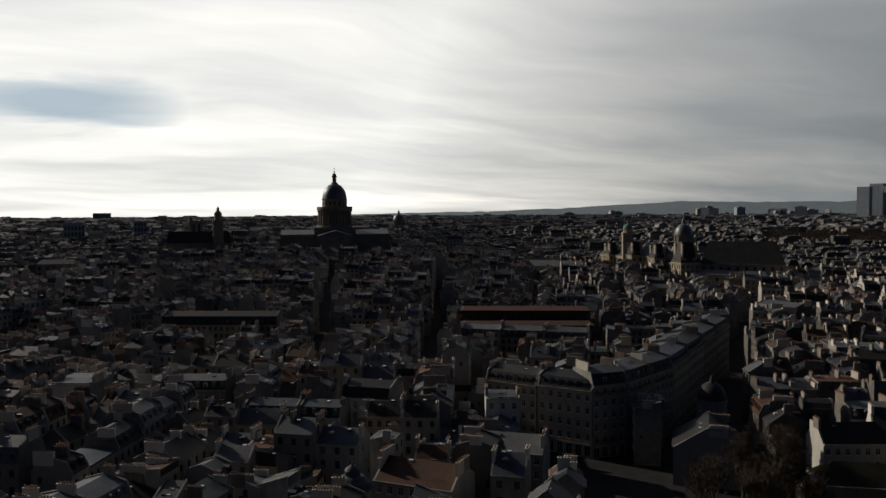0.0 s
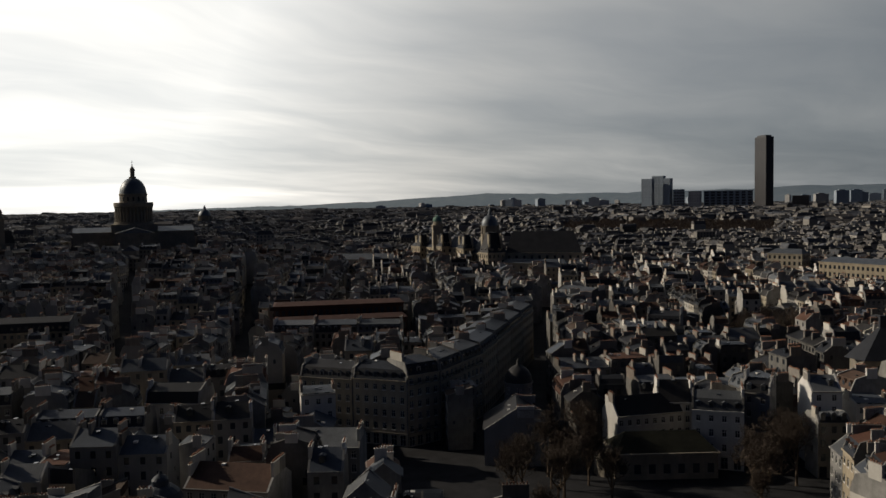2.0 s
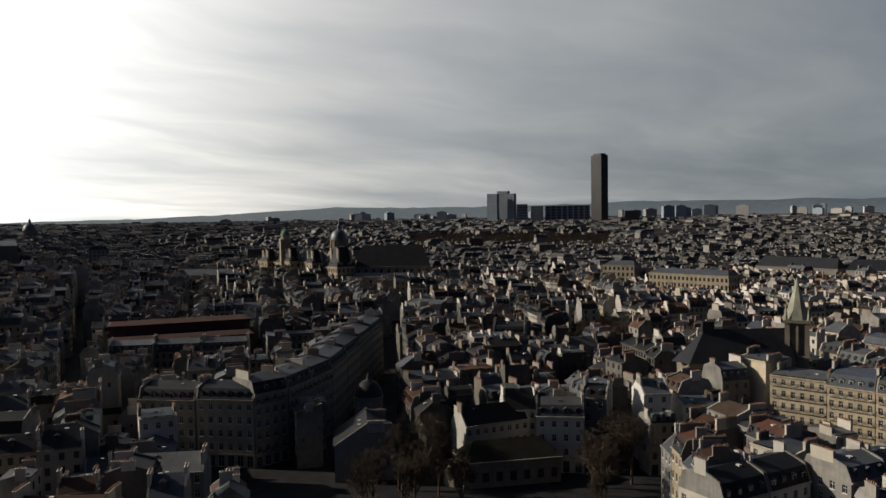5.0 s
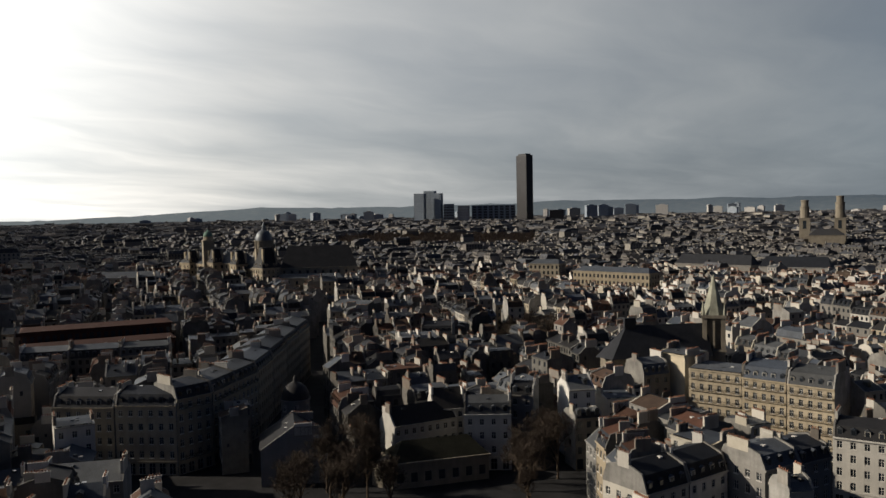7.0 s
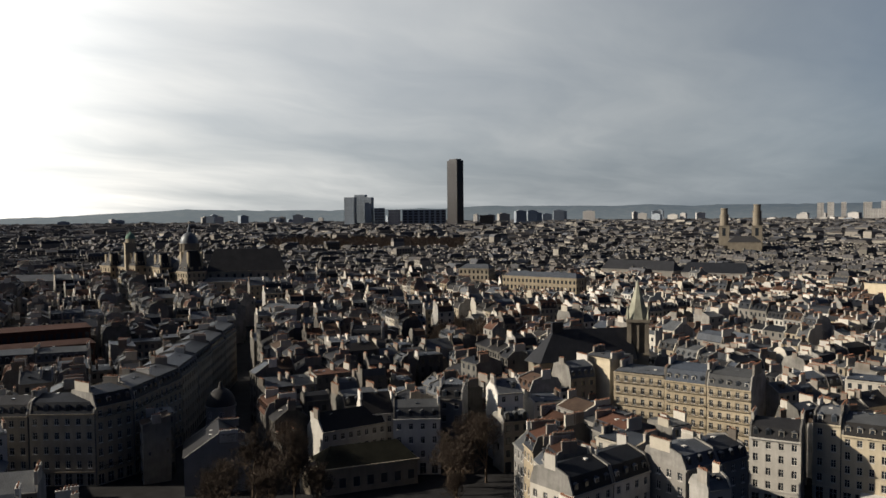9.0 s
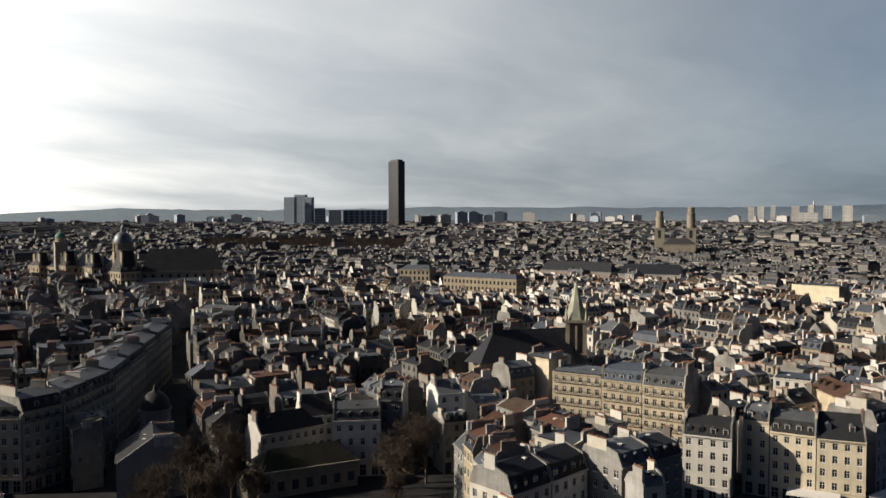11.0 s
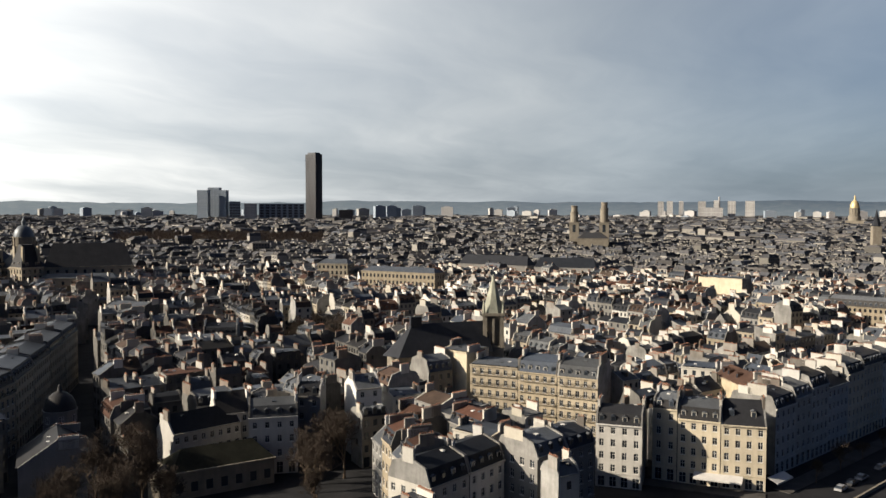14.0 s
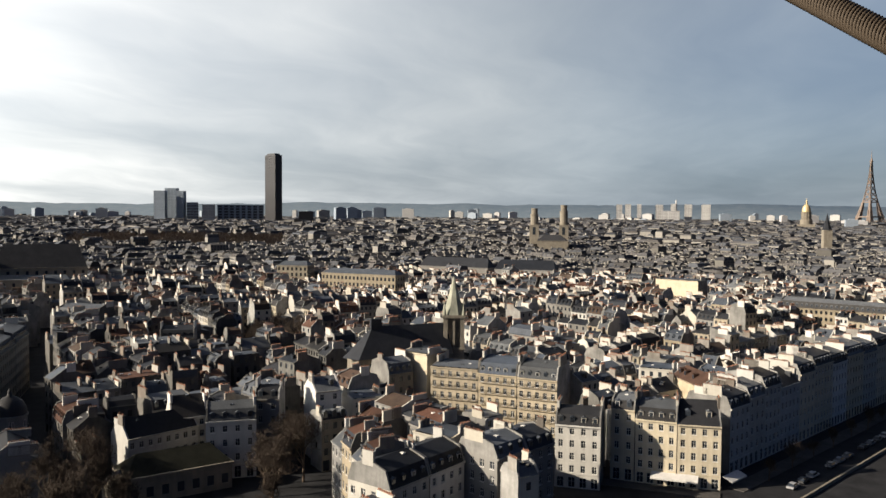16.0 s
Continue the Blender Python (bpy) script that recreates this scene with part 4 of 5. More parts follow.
small_dome("domed_church", "distant domed stone church with a slim lantern", 201.0, 1480, 71.5, 52, 10.5, 36)
small_dome("chapel", "university chapel with a ribbed grey dome and tall lantern", 220.83, 640, 63, 48.5, 6.6, 34, wide=1.3)
small_dome("gilded_dome_church", "royal church with a gilded ribbed dome", 275.52, 2690, 121, 80, 13, 42, "dome_stone", "gold")


def observatory():
    x, y = spot(217.1, 600)
    root = thing("observatory_tower", "square limestone tower carrying a green copper dome", "tower", pose(x, y, 0, 0, 0, -30))
    t = Shape()
    t.box(plain, -3.8, 3.8, -3.8, 3.8, 15, 50, "limestone")
    t.box(plain, -4.2, 4.2, -4.2, 4.2, 50, 50.8, "limestone")
    t.lathe(plain, [(3.2, 50.8), (3.2, 53.5)], "limestone", 12)
    part("shaft", t, root)
    c = Shape()
    c.lathe(plain, [(3.4 * math.cos(k * 0.17), 53.5 + 3.9 * math.sin(k * 0.17)) for k in range(9)] + [(0.15, 59)], "copper", 20)
    part("dome", c, root, smooth=True)
    TAKEN.append((x, y, 1, 0, 5, 5))


observatory()
LH = long_hall
# the university: a sunlit street front, pavilions, and the dark library roof
LH("university_wing", "ochre stone university wing with a steep grey roof", "building", *spot(215.2, 640), *spot(217.0, 600), 16, 33, 41, "limestone", "zinc", 5, bays=4.0)
LH("university_wing", "ochre stone university wing with a steep grey roof", "building", *spot(217.6, 596), *spot(219.2, 575), 16, 34, 43, "limestone", "zinc", 5, bays=4.0)
LH("university_wing", "ochre stone university wing with a steep grey roof", "building", *spot(219.3, 574), *spot(220.6, 552), 18, 31, 42, "limestone", "zinc", 6, bays=4.0)
def pavilion(bearing, distance, wide, eave, ridge, turn):
    """A square pavilion under a steep slate roof with a flat crest, dormers and corner stacks."""
    x, y = spot(bearing, distance)
    root = thing("university_pavilion", "ochre stone pavilion under a steep slate roof", "building", pose(x, y, 0, 0, 0, turn), "university pavilions")
    h, g = wide / 2, ground_z(x, y)
    w = Shape()
    for k in range(4):
        q = lambda px, py, pz: ((px - h, py - h, pz), (h - py, px - h, pz), (h - px, h - py, pz), (py - h, h - px, pz))[k]
        facade(w, q, wide, g, eave, "limestone", 4.2, 3.2, ww=1.4, wh=2.6, holes=True, ground=False)
    part("wall", w.weld(), root)
    c = Shape()
    c.box(plain, -h - 0.5, h + 0.5, -h - 0.5, h + 0.5, eave, eave + 0.6, "limestone")
    part("cornice", c, root)
    r = Shape()
    t = h * 0.55
    e = eave + 0.6
    r.solid([(-h, -h, e), (h, -h, e), (h, h, e), (-h, h, e), (-t, -t * 0.5, ridge), (t, -t * 0.5, ridge), (t, t * 0.5, ridge), (-t, t * 0.5, ridge)],
            [(0, 1, 5, 4), (1, 2, 6, 5), (2, 3, 7, 6), (3, 0, 4, 7), (4, 5, 6, 7)], "slate")
    part("roof", r, root)
    for k in (0, 90, 180, 270):
        for u in (-h * 0.45, h * 0.45):
            d = Shape()
            dormer(d, plain, 0, 0, 0, 1.8, 2.8, 3.0, "zinc", "limestone")
            part("dormer", d, root, m=pose(0, 0, 0, 0, 0, k) @ pose(u, -h + 0.4, e))
    for i, j in ((-1, -1), (1, 1), (-1, 1), (1, -1)):
        s = Shape()
        chimney(s, plain, 0, 0, 0, 2.2, ridge - e - 0.5, random.Random(i + 3 * j), 1.1, False, "limestone")
        part("chimney", s, root, m=pose(i * h * 0.72, j * h * 0.72, e - 0.6))


for b, d, wide, eave, ridge in ((220.95, 546, 13, 32.5, 46.5), (219.1, 572, 9, 34, 44), (217.55, 594, 9, 34.5, 44.5), (216.0, 622, 9, 33.5, 43)):
    pavilion(b, d, wide, eave, ridge, -b + 28)
LH("university_hall", "great hall under a long dark slate roof", "building", *spot(221.9, 560), *spot(227.3, 560), 26, 31, 46, "limestone", "slate", 5, bays=5.0)
LH("museum_front", "pale arched stone hall before the great dark roof", "building", *spot(221.6, 535), *spot(226.2, 525), 12, 26, 29, "limestone", "zinc", 3, bays=5.0)
LH("college_block", "long stone college block in dim light", "building", *spot(204.6, 640), *spot(209.0, 615), 14, 33, 37, "plaster", "slate", 4, bays=4.0)
LH("college_block", "long stone college block in dim light", "building", *spot(209.3, 560), *spot(214.0, 545), 14, 29, 33, "plaster", "zinc", 4, bays=4.0)
LH("palace", "sunlit ochre stone corner block with grey roof", "building", *spot(239.5, 600), *spot(241.6, 592), 16, 28, 31.5, "limestone", "zinc", 3, bays=3.0)
LH("palace", "long ochre stone front with rows of windows", "building", *spot(242.6, 560), *spot(247.8, 530), 14, 25.5, 29, "limestone", "zinc", 4, bays=3.0)
LH("market_hall", "long dark slate-roofed hall among pale roofs", "building", *spot(249.5, 690), *spot(254.4, 660), 16, 22, 30, "plaster", "slate", 3, False)
LH("market_hall", "long dark slate-roofed hall among pale roofs", "building", *spot(254.9, 650), *spot(259.2, 640), 16, 22, 30, "plaster", "slate", 3, False)
LH("school_building", "long grey stone school with a raised middle", "building", *spot(174.0, 585), *spot(183.2, 560), 15, 27, 34, "dome_stone", "slate", 4, bays=5.0)
LH("school_portico", "tall pale stone portico with high openings", "building", *spot(177.2, 563), *spot(179.4, 556), 12, 35, 38, "dome_stone", "slate", 2, bays=4.5)
LH("brick_block", "long red-brick apartment block in stepped storeys", "building", -141.1, -294.9, -188.5, -271.4, 14, 20, 21.5, "red_brick", "red_brick", 1, bays=2.6)
LH("brick_block", "upper red-brick storeys behind a roof terrace", "building", -148.0, -311.0, -197.0, -286.0, 16, 24, 25.5, "red_brick", "red_brick", 1, bays=2.6)


def severin():
    # nave with a long slate roof, apse towards the tower, square belfry with a lead spire
    ax, ay = spot(245.2, 262)
    bx, by = spot(250.8, 272)
    ux, uy = Vector((bx - ax, by - ay)).normalized()
    root = thing("gothic_church", "old stone gothic church with a steep slate roof and spired belfry", "church", Matrix(((ux, -uy, 0, ax), (uy, ux, 0, ay), (0, 0, 1, 0), (0, 0, 0, 1))))
    n = math.hypot(bx - ax, by - ay) + 6
    w = Shape()
    w.box(plain, -6, n, -9, 21, 0.5, 9, "dome_stone")
    w.box(plain, 0, n, 0, 12, 9, 19, "dome_stone")
    part("nave", w, root)
    r = Shape()
    p = [(0, -0.6, 19), (n, -0.6, 19), (n, 12.6, 19), (0, 12.6, 19), (7, 6, 29), (n, 6, 29), (-3.5, 6, 19)]
    r.solid(p, [(0, 1, 5, 4), (2, 3, 4, 5), (3, 6, 4), (6, 0, 4), (1, 2, 5)], "slate")
    r.box(plain, 6.2, 10, 5.2, 6.8, 28, 31.5, "slate")
    part("roof", r, root)
    for x in [k * 4.5 - 3 for k in range(8)]:
        b = Shape()
        b.box(plain, x, x + 1.1, -10.5, -9, 0.5, 11, "dome_stone")
        b.solid([(x, -9, 9.5), (x + 1, -9, 9.5), (x + 1, 0, 16), (x, 0, 16), (x, -9, 10.8), (x + 1, -9, 10.8), (x + 1, 0, 17), (x, 0, 17)],
                [(0, 1, 5, 4), (1, 2, 6, 5), (2, 3, 7, 6), (3, 0, 4, 7), (4, 5, 6, 7), (3, 2, 1, 0)], "dome_stone")
        b.box(plain, x + 0.2, x + 0.9, -10.3, -9.3, 11, 13.5, "dome_stone", 0.3)
        part("buttress", b, root)
    for x in [k * 4.5 - 0.5 for k in range(7)]:
        g = Shape()
        g.box(plain, x, x + 1.6, -9.04, -8.9, 2.5, 7.5, "glass")
        part("window", g, root)
        g = Shape()
        g.box(plain, x, x + 1.6, -0.04, 0.05, 12.5, 17.5, "glass")
        part("window", g, root)
    tx, ty = spot(252.0, 280)
    m = root.matrix_basis.inverted() @ pose(tx, ty, 0, 0, 0, 20)
    t = Shape()
    t.box(plain, -3.6, 3.6, -3.6, 3.6, 0.5, 20, "dome_stone")
    t.box(plain, -3.9, 3.9, -3.9, 3.9, 20, 20.6, "dome_stone")
    t.box(plain, -2.2, 2.2, -2.2, 2.2, 20.6, 31, "dome_stone")
    t.box(plain, -3.9, 3.9, -3.9, 3.9, 31, 32, "dome_stone")
    belfry = part("belfry", t, root, m=m)
    for i in (-1, 1):
        for j in (-1, 1):
            p = Shape()
            p.box(plain, i * 2.9 - 0.7, i * 2.9 + 0.7, j * 2.9 - 0.7, j * 2.9 + 0.7, 20.6, 31, "dome_stone")
            part("pier", p, belfry)
        for q in ((0, i), (i, 0)):
            a, b = (0.35, 0.7) if q[0] == 0 else (0.7, 0.35)
            p = Shape()
            p.box(plain, q[0] * 3.0 - a, q[0] * 3.0 + a, q[1] * 3.0 - b, q[1] * 3.0 + b, 20.6, 30, "dome_stone")
            part("mullion", p, belfry)
    s = Shape()
    s.lathe(plain, [(3.9, 32), (3.6, 33), (0.12, 45.2)], "spire_lead", 8, turn=math.pi / 8)
    for i in (-1, 1):
        for j in (-1, 1):
            s.lathe(lambda px, py, pz: (px + i * 3.3, py + j * 3.3, pz), [(0.6, 32), (0.55, 33), (0.05, 36)], "spire_lead", 6)
    part("spire", s, root, "weathered grey-green lead spire", m=m)
    TAKEN.append((ax + ux * n / 2 - uy * 6, ay + uy * n / 2 + ux * 6, ux, uy, n / 2 + 5, 15))
    TAKEN.append((tx, ty, 1, 0, 5, 5))


severin()


def julien():
    ax, ay, bx, by = -143.1, -122.1, -162.6, -107.9
    root = long_hall("small_church", "low old stone church under a mossy dark tile roof", "church", ax, ay, bx, by, 11, 7.5, 11.8, "dome_stone", "mossy_tile", 3.5, bays=3.4)
    a = Shape()
    a.lathe(lambda x, y, z: (x - 0.3, y + 5.5, z), [(3.6, 1), (3.6, 5.8), (3.8, 6.0), (0.2, 8.8)], "dome_stone", 12)
    part("apse", a, root)


julien()


def sulpice():
    for b, d, top in ((257.68, 1085, 75.0), (259.74, 1085, 79.5)):
        x, y = spot(b, d)
        root = thing("church_tower", "stacked round-arched limestone church tower", "tower", pose(x, y, 0, 0, 0, -80))
        t = Shape()
        t.box(plain, -6.2, 6.2, -6.2, 6.2, 8, 52, "dome_stone")
        t.box(plain, -6.7, 6.7, -6.7, 6.7, 52, 53, "dome_stone")
        t.lathe(plain, [(5.2, 53), (5.2, top - 9), (5.8, top - 8.7), (5.8, top - 8), (4.2, top - 7.9), (4.2, top - 1.5), (4.6, top - 1.2), (4.4, top)], "dome_stone", 12)
        for k in range(4):
            q = lambda px, py, pz: ((px, py, pz), (-py, px, pz), (-px, -py, pz), (py, -px, pz))[k]
            t.box(q, -2, 2, -6.24, -6.1, 40, 50, "glass")
        part("shaft", t, root)
        TAKEN.append((x, y, 1, 0, 9, 9))
    root = LH("large_church", "large dim stone church nave behind two towers", "church", *spot(257.9, 1000), *spot(260.0, 1000), 70, 34, 41, "dome_stone", "slate", 8, False)


sulpice()


def abbey_spire():
    x, y = spot(276.75, 1115)
    root = thing("abbey_tower", "old square stone tower with a dark pointed cap", "tower", pose(x, y, 0, 0, 0, 10))
    t = Shape()
    t.box(plain, -5, 5, -5, 5, 2, 50, "dome_stone")
    part("shaft", t, root)
    s = Shape()
    s.lathe(plain, [(6.2, 50), (3.0, 58), (0.1, 71)], "slate", 8)
    part("spire", s, root)


abbey_spire()


def ribbed_block(root, name, x0, x1, y0, y1, z0, z1, wall, glass, step_w=6.0, storey=7.0, split=False):
    """A tower slab with recessed glass between its ribs and floor bands; split: ribs and bands are parts."""
    s = Shape()
    s.box(plain, x0 + 0.4, x1 - 0.4, y0 + 0.4, y1 - 0.4, z0, z1 - 0.5, glass)
    bars = [("cap", x0, x1, y0, y1, z1 - 3, z1)]
    w = step_w * 0.18
    n = max(2, int((x1 - x0) / step_w))
    for i in range(n + 1):
        x = x0 + (x1 - x0) * i / n
        for y, e in ((y0, 0.45), (y1, -0.45)):
            bars.append(("rib", max(x0, x - w), min(x1, x + w), min(y, y + e), max(y, y + e), z0, z1 - 3))
    n = max(2, int((y1 - y0) / step_w))
    for i in range(n + 1):
        y = y0 + (y1 - y0) * i / n
        for x, e in ((x0, 0.45), (x1, -0.45)):
            bars.append(("rib", min(x, x + e), max(x, x + e), max(y0, y - w), min(y1, y + w), z0, z1 - 3))
    z = z0 + storey
    while z < z1 - 4:
        bars.append(("floor_band", x0 + 0.1, x1 - 0.1, y0 + 0.1, y1 - 0.1, z, z + storey * 0.3))
        z += storey
    for _, *b in bars if not split else ():
        s.box(plain, *b, wall)
    body = part(name, s, root)
    for kind, *b in bars if split else ():
        k = Shape()
        k.box(plain, *b, wall)
        part(kind, k, body)
    return body


def skyscraper():
    x, y = spot(239.28, 2335)
    root = thing("skyscraper", "single dark brown glass office skyscraper over the roofs", "tower", pose(x, y, 0, 0, 0, -239.28 + 38))
    ribbed_block(root, "shaft", -12, 12, -23, 23, 20, 229, "dark_tower", "dark_tower", 4.0, 8.0, True)
    c = Shape()
    c.box(plain, -9, 9, -17, 17, 229, 233.5, "dark_tower")
    part("crown", c, root)


skyscraper()


def block_at(b0, b1, d, el, wall, glass, name="tower_block", label="distant grey concrete high-rise slab", deep=18.0, turn=0.0, group="", plain_slab=False):
    """A far slab between two bearings, its top at that height in degrees."""
    x, y = spot((b0 + b1) / 2, d)
    wide = d * radians(b1 - b0)
    top = EYE + d * math.tan(radians(el))
    root = thing(name, label, "tower", pose(x, y, 0, 0, 0, -(b0 + b1) / 2 + turn), group)
    if plain_slab:
        s = Shape()
        s.box(plain, -wide / 2, wide / 2, -deep / 2, deep / 2, ground_z(x, y) - 2, top - 3, wall)
        c = Shape()
        c.box(plain, -wide / 4, wide / 4, -deep / 4, deep / 4, top - 3, top, wall)
        part("slab", s, root)
        return part("roof_plant", c, root)
    return ribbed_block(root, "slab", -wide / 2, wide / 2, -deep / 2, deep / 2, ground_z(x, y) - 2, top, wall, glass, max(4.0, wide / 8), 8.0, True)


block_at(231.45, 232.2, 2380, 1.42, "blue_glass", "blue_glass", label="blue-grey glass hotel tower, one of a stepped group", deep=20, turn=-22)
block_at(232.15, 232.95, 2410, 1.60, "blue_glass", "blue_glass", label="blue-grey glass hotel tower, tallest of a stepped group", deep=20, turn=-22)
block_at(232.9, 233.4, 2390, 1.42, "blue_glass", "blue_glass", label="blue-grey glass hotel tower, one of a stepped group", deep=20, turn=-22)
block_at(233.5, 234.25, 2380, 0.66, "blue_glass", "dark_tower", label="pale low office block beside a glass tower")
block_at(234.5, 235.35, 2300, 0.52, "pale_tower", "pale_tower", label="bright white block with a rooftop crane")
block_at(235.5, 238.6, 2450, 0.52, "blue_glass", "dark_tower", label="long dark office slab behind the roofs")
block_at(241.0, 242.0, 2300, 0.10, "dark_tower", "dark_tower", label="low dark brown office block")
FRONT = [(263.35, 263.75, 0.72), (263.95, 264.35, 0.74), (264.75, 265.05, 0.74), (266.0, 266.5, 0.72), (267.0, 267.35, 0.78), (267.9, 268.4, 0.74), (269.0, 269.6, 0.74)]
for b0, b1, el in FRONT:
    block_at(b0, b1, 3900, el, "pale_tower", "pale_tower", label="white riverside apartment tower in the far distance", group="riverside towers", deep=22)
block_at(266.4, 267.6, 3850, 0.30, "pale_tower", "pale_tower", label="broad white riverside block in the far distance")
# blue-grey wall colour stands in for haze on these slabs
for b0, b1, el, d in ((178.85, 180.1, -0.55, 1150), (180.6, 181.7, 0.02, 3600), (183.1, 183.9, -0.5, 1250), (175.2, 176.3, -0.3, 3400), (176.4, 177.5, -0.28, 3700)):
    block_at(b0, b1, d, el, "blue_glass", "dark_tower", label="hazy grey tower block on the southern skyline")


def mast():
    x, y = spot(267.35, 3905)
    root = thing("chimney_tower", "thin white heating-plant chimney on the horizon", "chimney", pose(x, y, 0))
    s = Shape()
    s.lathe(plain, [(6, 5), (4.5, 100), (3.5, 137)], "pale_tower", 12)
    part("shaft", s, root)


mast()
R2 = random.Random(21)
for _ in range(70):
    b = R2.uniform(211, 281)
    d = R2.uniform(2900, 4400)
    w = math.degrees(R2.uniform(18, 50) / d)
    el = skyline(b) - R2.uniform(0.12, 0.5) - (0.3 if b > 256 else 0.0)
    block_at(b, b + w, d, el, R2.choice(("pale_tower", "pale_tower", "blue_glass")), "pale_tower", label="pale apartment block far off on the skyline", group="skyline blocks", deep=R2.uniform(14, 30), turn=R2.uniform(-30, 30), plain_slab=True)


def eiffel():
    x, y = spot(279.17, 4040)
    g = 2.0
    root = thing("lattice_tower", "tall brown wrought-iron lattice tower on four legs", "tower", pose(x, y, g, 0, 0, 45 - 279) @ Matrix.Diagonal((0.92, 0.92, 1.12, 1)))
    half = lambda z: 62.5 * (1 - z / 330) ** 2.6 * 0.93 + 62.5 * 0.07 * (1 - z / 330) + 1.2

    def beam(s, p, q, t):
        p, q = Vector(p), Vector(q)
        d = (q - p).normalized()
        a = d.cross(Vector((0, 0, 1)) if abs(d.z) < 0.9 else Vector((1, 0, 0))).normalized() * t
        b = d.cross(a).normalized() * t
        s.solid([tuple(v) for v in (p - a - b, p + a - b, p + a + b, p - a + b, q - a - b, q + a - b, q + a + b, q - a + b)],
                [(0, 1, 5, 4), (1, 2, 6, 5), (2, 3, 7, 6), (3, 0, 4, 7), (4, 5, 6, 7), (3, 2, 1, 0)], "eiffel_iron")

    zs = [0, 20, 40, 57, 75, 95, 115, 135, 155, 180, 205, 230, 255, 276]
    for i in (-1, 1):
        for j in (-1, 1):
            leg = Shape()
            for za, zb in zip(zs, zs[1:]):
                wa = max(0.0, 25 * (1 - za / 130)) if za < 125 else 0.0
                wb = max(0.0, 25 * (1 - zb / 130)) if zb < 125 else 0.0
                ha, hb = half(za), half(zb)
                ca = [(i * ha, j * ha, za), (i * (ha - wa), j * ha, za), (i * (ha - wa), j * (ha - wa), za), (i * ha, j * (ha - wa), za)]
                cb = [(i * hb, j * hb, zb), (i * (hb - wb), j * hb, zb), (i * (hb - wb), j * (hb - wb), zb), (i * hb, j * (hb - wb), zb)]
                for k in range(4):
                    beam(leg, ca[k], cb[k], 2.6 if za < 115 else 1.8)
                    if wa:
                        beam(leg, ca[k], cb[(k + 1) % 4], 1.7)
                        beam(leg, ca[(k + 1) % 4], cb[k], 1.7)
                if za >= 115:
                    beam(leg, (i * ha, j * ha, za), (-i * hb, j * hb, zb), 1.5)
                    beam(leg, (i * ha, j * ha, za), (i * hb, -j * hb, zb), 1.5)
            part("leg", leg, root)
    for z, k, t in ((57, 3.5, 5), (115, 2.5, 4), (276, 3.5, 4)):
        p = Shape()
        h = half(z) + k
        p.box(plain, -h, h, -h, h, z - t / 2, z + t / 2, "eiffel_iron")
        part("platform", p, root)
    for k in range(4):
        a = Shape()
        pts = [(37 * math.cos(t), 5 + 36 * math.sin(t)) for t in [math.pi * n / 12 for n in range(13)]]
        for (xa, za), (xb, zb) in zip(pts, pts[1:]):
            c, s_ = (1, 0), (0, 1)
            m = pose(0, 0, 0, 0, 0, 90 * k)
            beam(a, m @ Vector((xa, 57, za)), m @ Vector((xb, 57, zb)), 1.6)
        part("arch", a, root)
    c = Shape()
    c.lathe(plain, [(4.5, 278), (4.5, 284), (3.2, 288), (1.4, 292), (1.0, 308), (0.4, 323)], "eiffel_iron", 8)
    part("cupola", c, root)


eiffel()


# ---- the town behind, block by block ----
GREY_COVERS = ("zinc", "zinc", "zinc", "slate", "slate", "tile")


def muted(x, y):
    """The old quarter towards the hill, with darker walls in place of shade."""
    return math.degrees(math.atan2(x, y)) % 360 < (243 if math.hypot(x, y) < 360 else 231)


def shaded_lanes(x, y):
    """The narrow lanes behind the little church, their shade put into plaster colour."""
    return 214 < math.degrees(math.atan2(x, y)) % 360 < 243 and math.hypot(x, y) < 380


def row_style(rng, old):
    """What the houses of one row have in common: roof, cover, wall and the height of the eaves."""
    return (rng.choice(("mansard", "mansard", "gable", "gable", "gable", "flat", "shed")) if old else rng.choice(("mansard", "mansard", "mansard", "gable", "gable")),
            rng.choice(GREY_COVERS), rng.uniform(11.5, 16.5) if old else rng.uniform(14.5, 18.5))


def some_house(ax, ay, bx, by, deep, near, rng, into=None, style=None):
    mx, my = (ax + bx) / 2, (ay + by) / 2
    z = ground_z(mx, my)
    old = math.hypot(mx, my) < 400
    kind, cover, level = style
    eave = z + level + rng.uniform(-1.4, 1.4)
    if rng.random() < 0.07:
        eave += rng.uniform(2.0, 3.4)
    if rng.random() < 0.3:
        kind, cover, _ = row_style(rng, old)
    # darker wall choices carry the shade of the quarter and its lanes
    dimmed = muted(mx, my)
    in_shade = shaded_lanes(mx, my)
    wall = rng.choice(("sooty_plaster", "sooty_plaster", "plaster") if in_shade else ("plaster", "party_plaster", "plaster", "limestone") if dimmed else ("plaster", "white_plaster", "limestone", "plaster"))
    party = rng.choice(("party_plaster", "sooty_plaster", "sooty_plaster") if in_shade else ("party_plaster", "plaster") if dimmed else ("party_plaster", "party_plaster", "white_plaster"))
    rise = rng.uniform(2.8, 4.4) if kind == "mansard" else rng.uniform(1.5, 3.4) if kind == "gable" else rng.uniform(0.8, 2.0)
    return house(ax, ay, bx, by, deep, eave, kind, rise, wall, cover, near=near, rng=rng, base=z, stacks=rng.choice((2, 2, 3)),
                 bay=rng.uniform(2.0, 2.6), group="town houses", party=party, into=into)


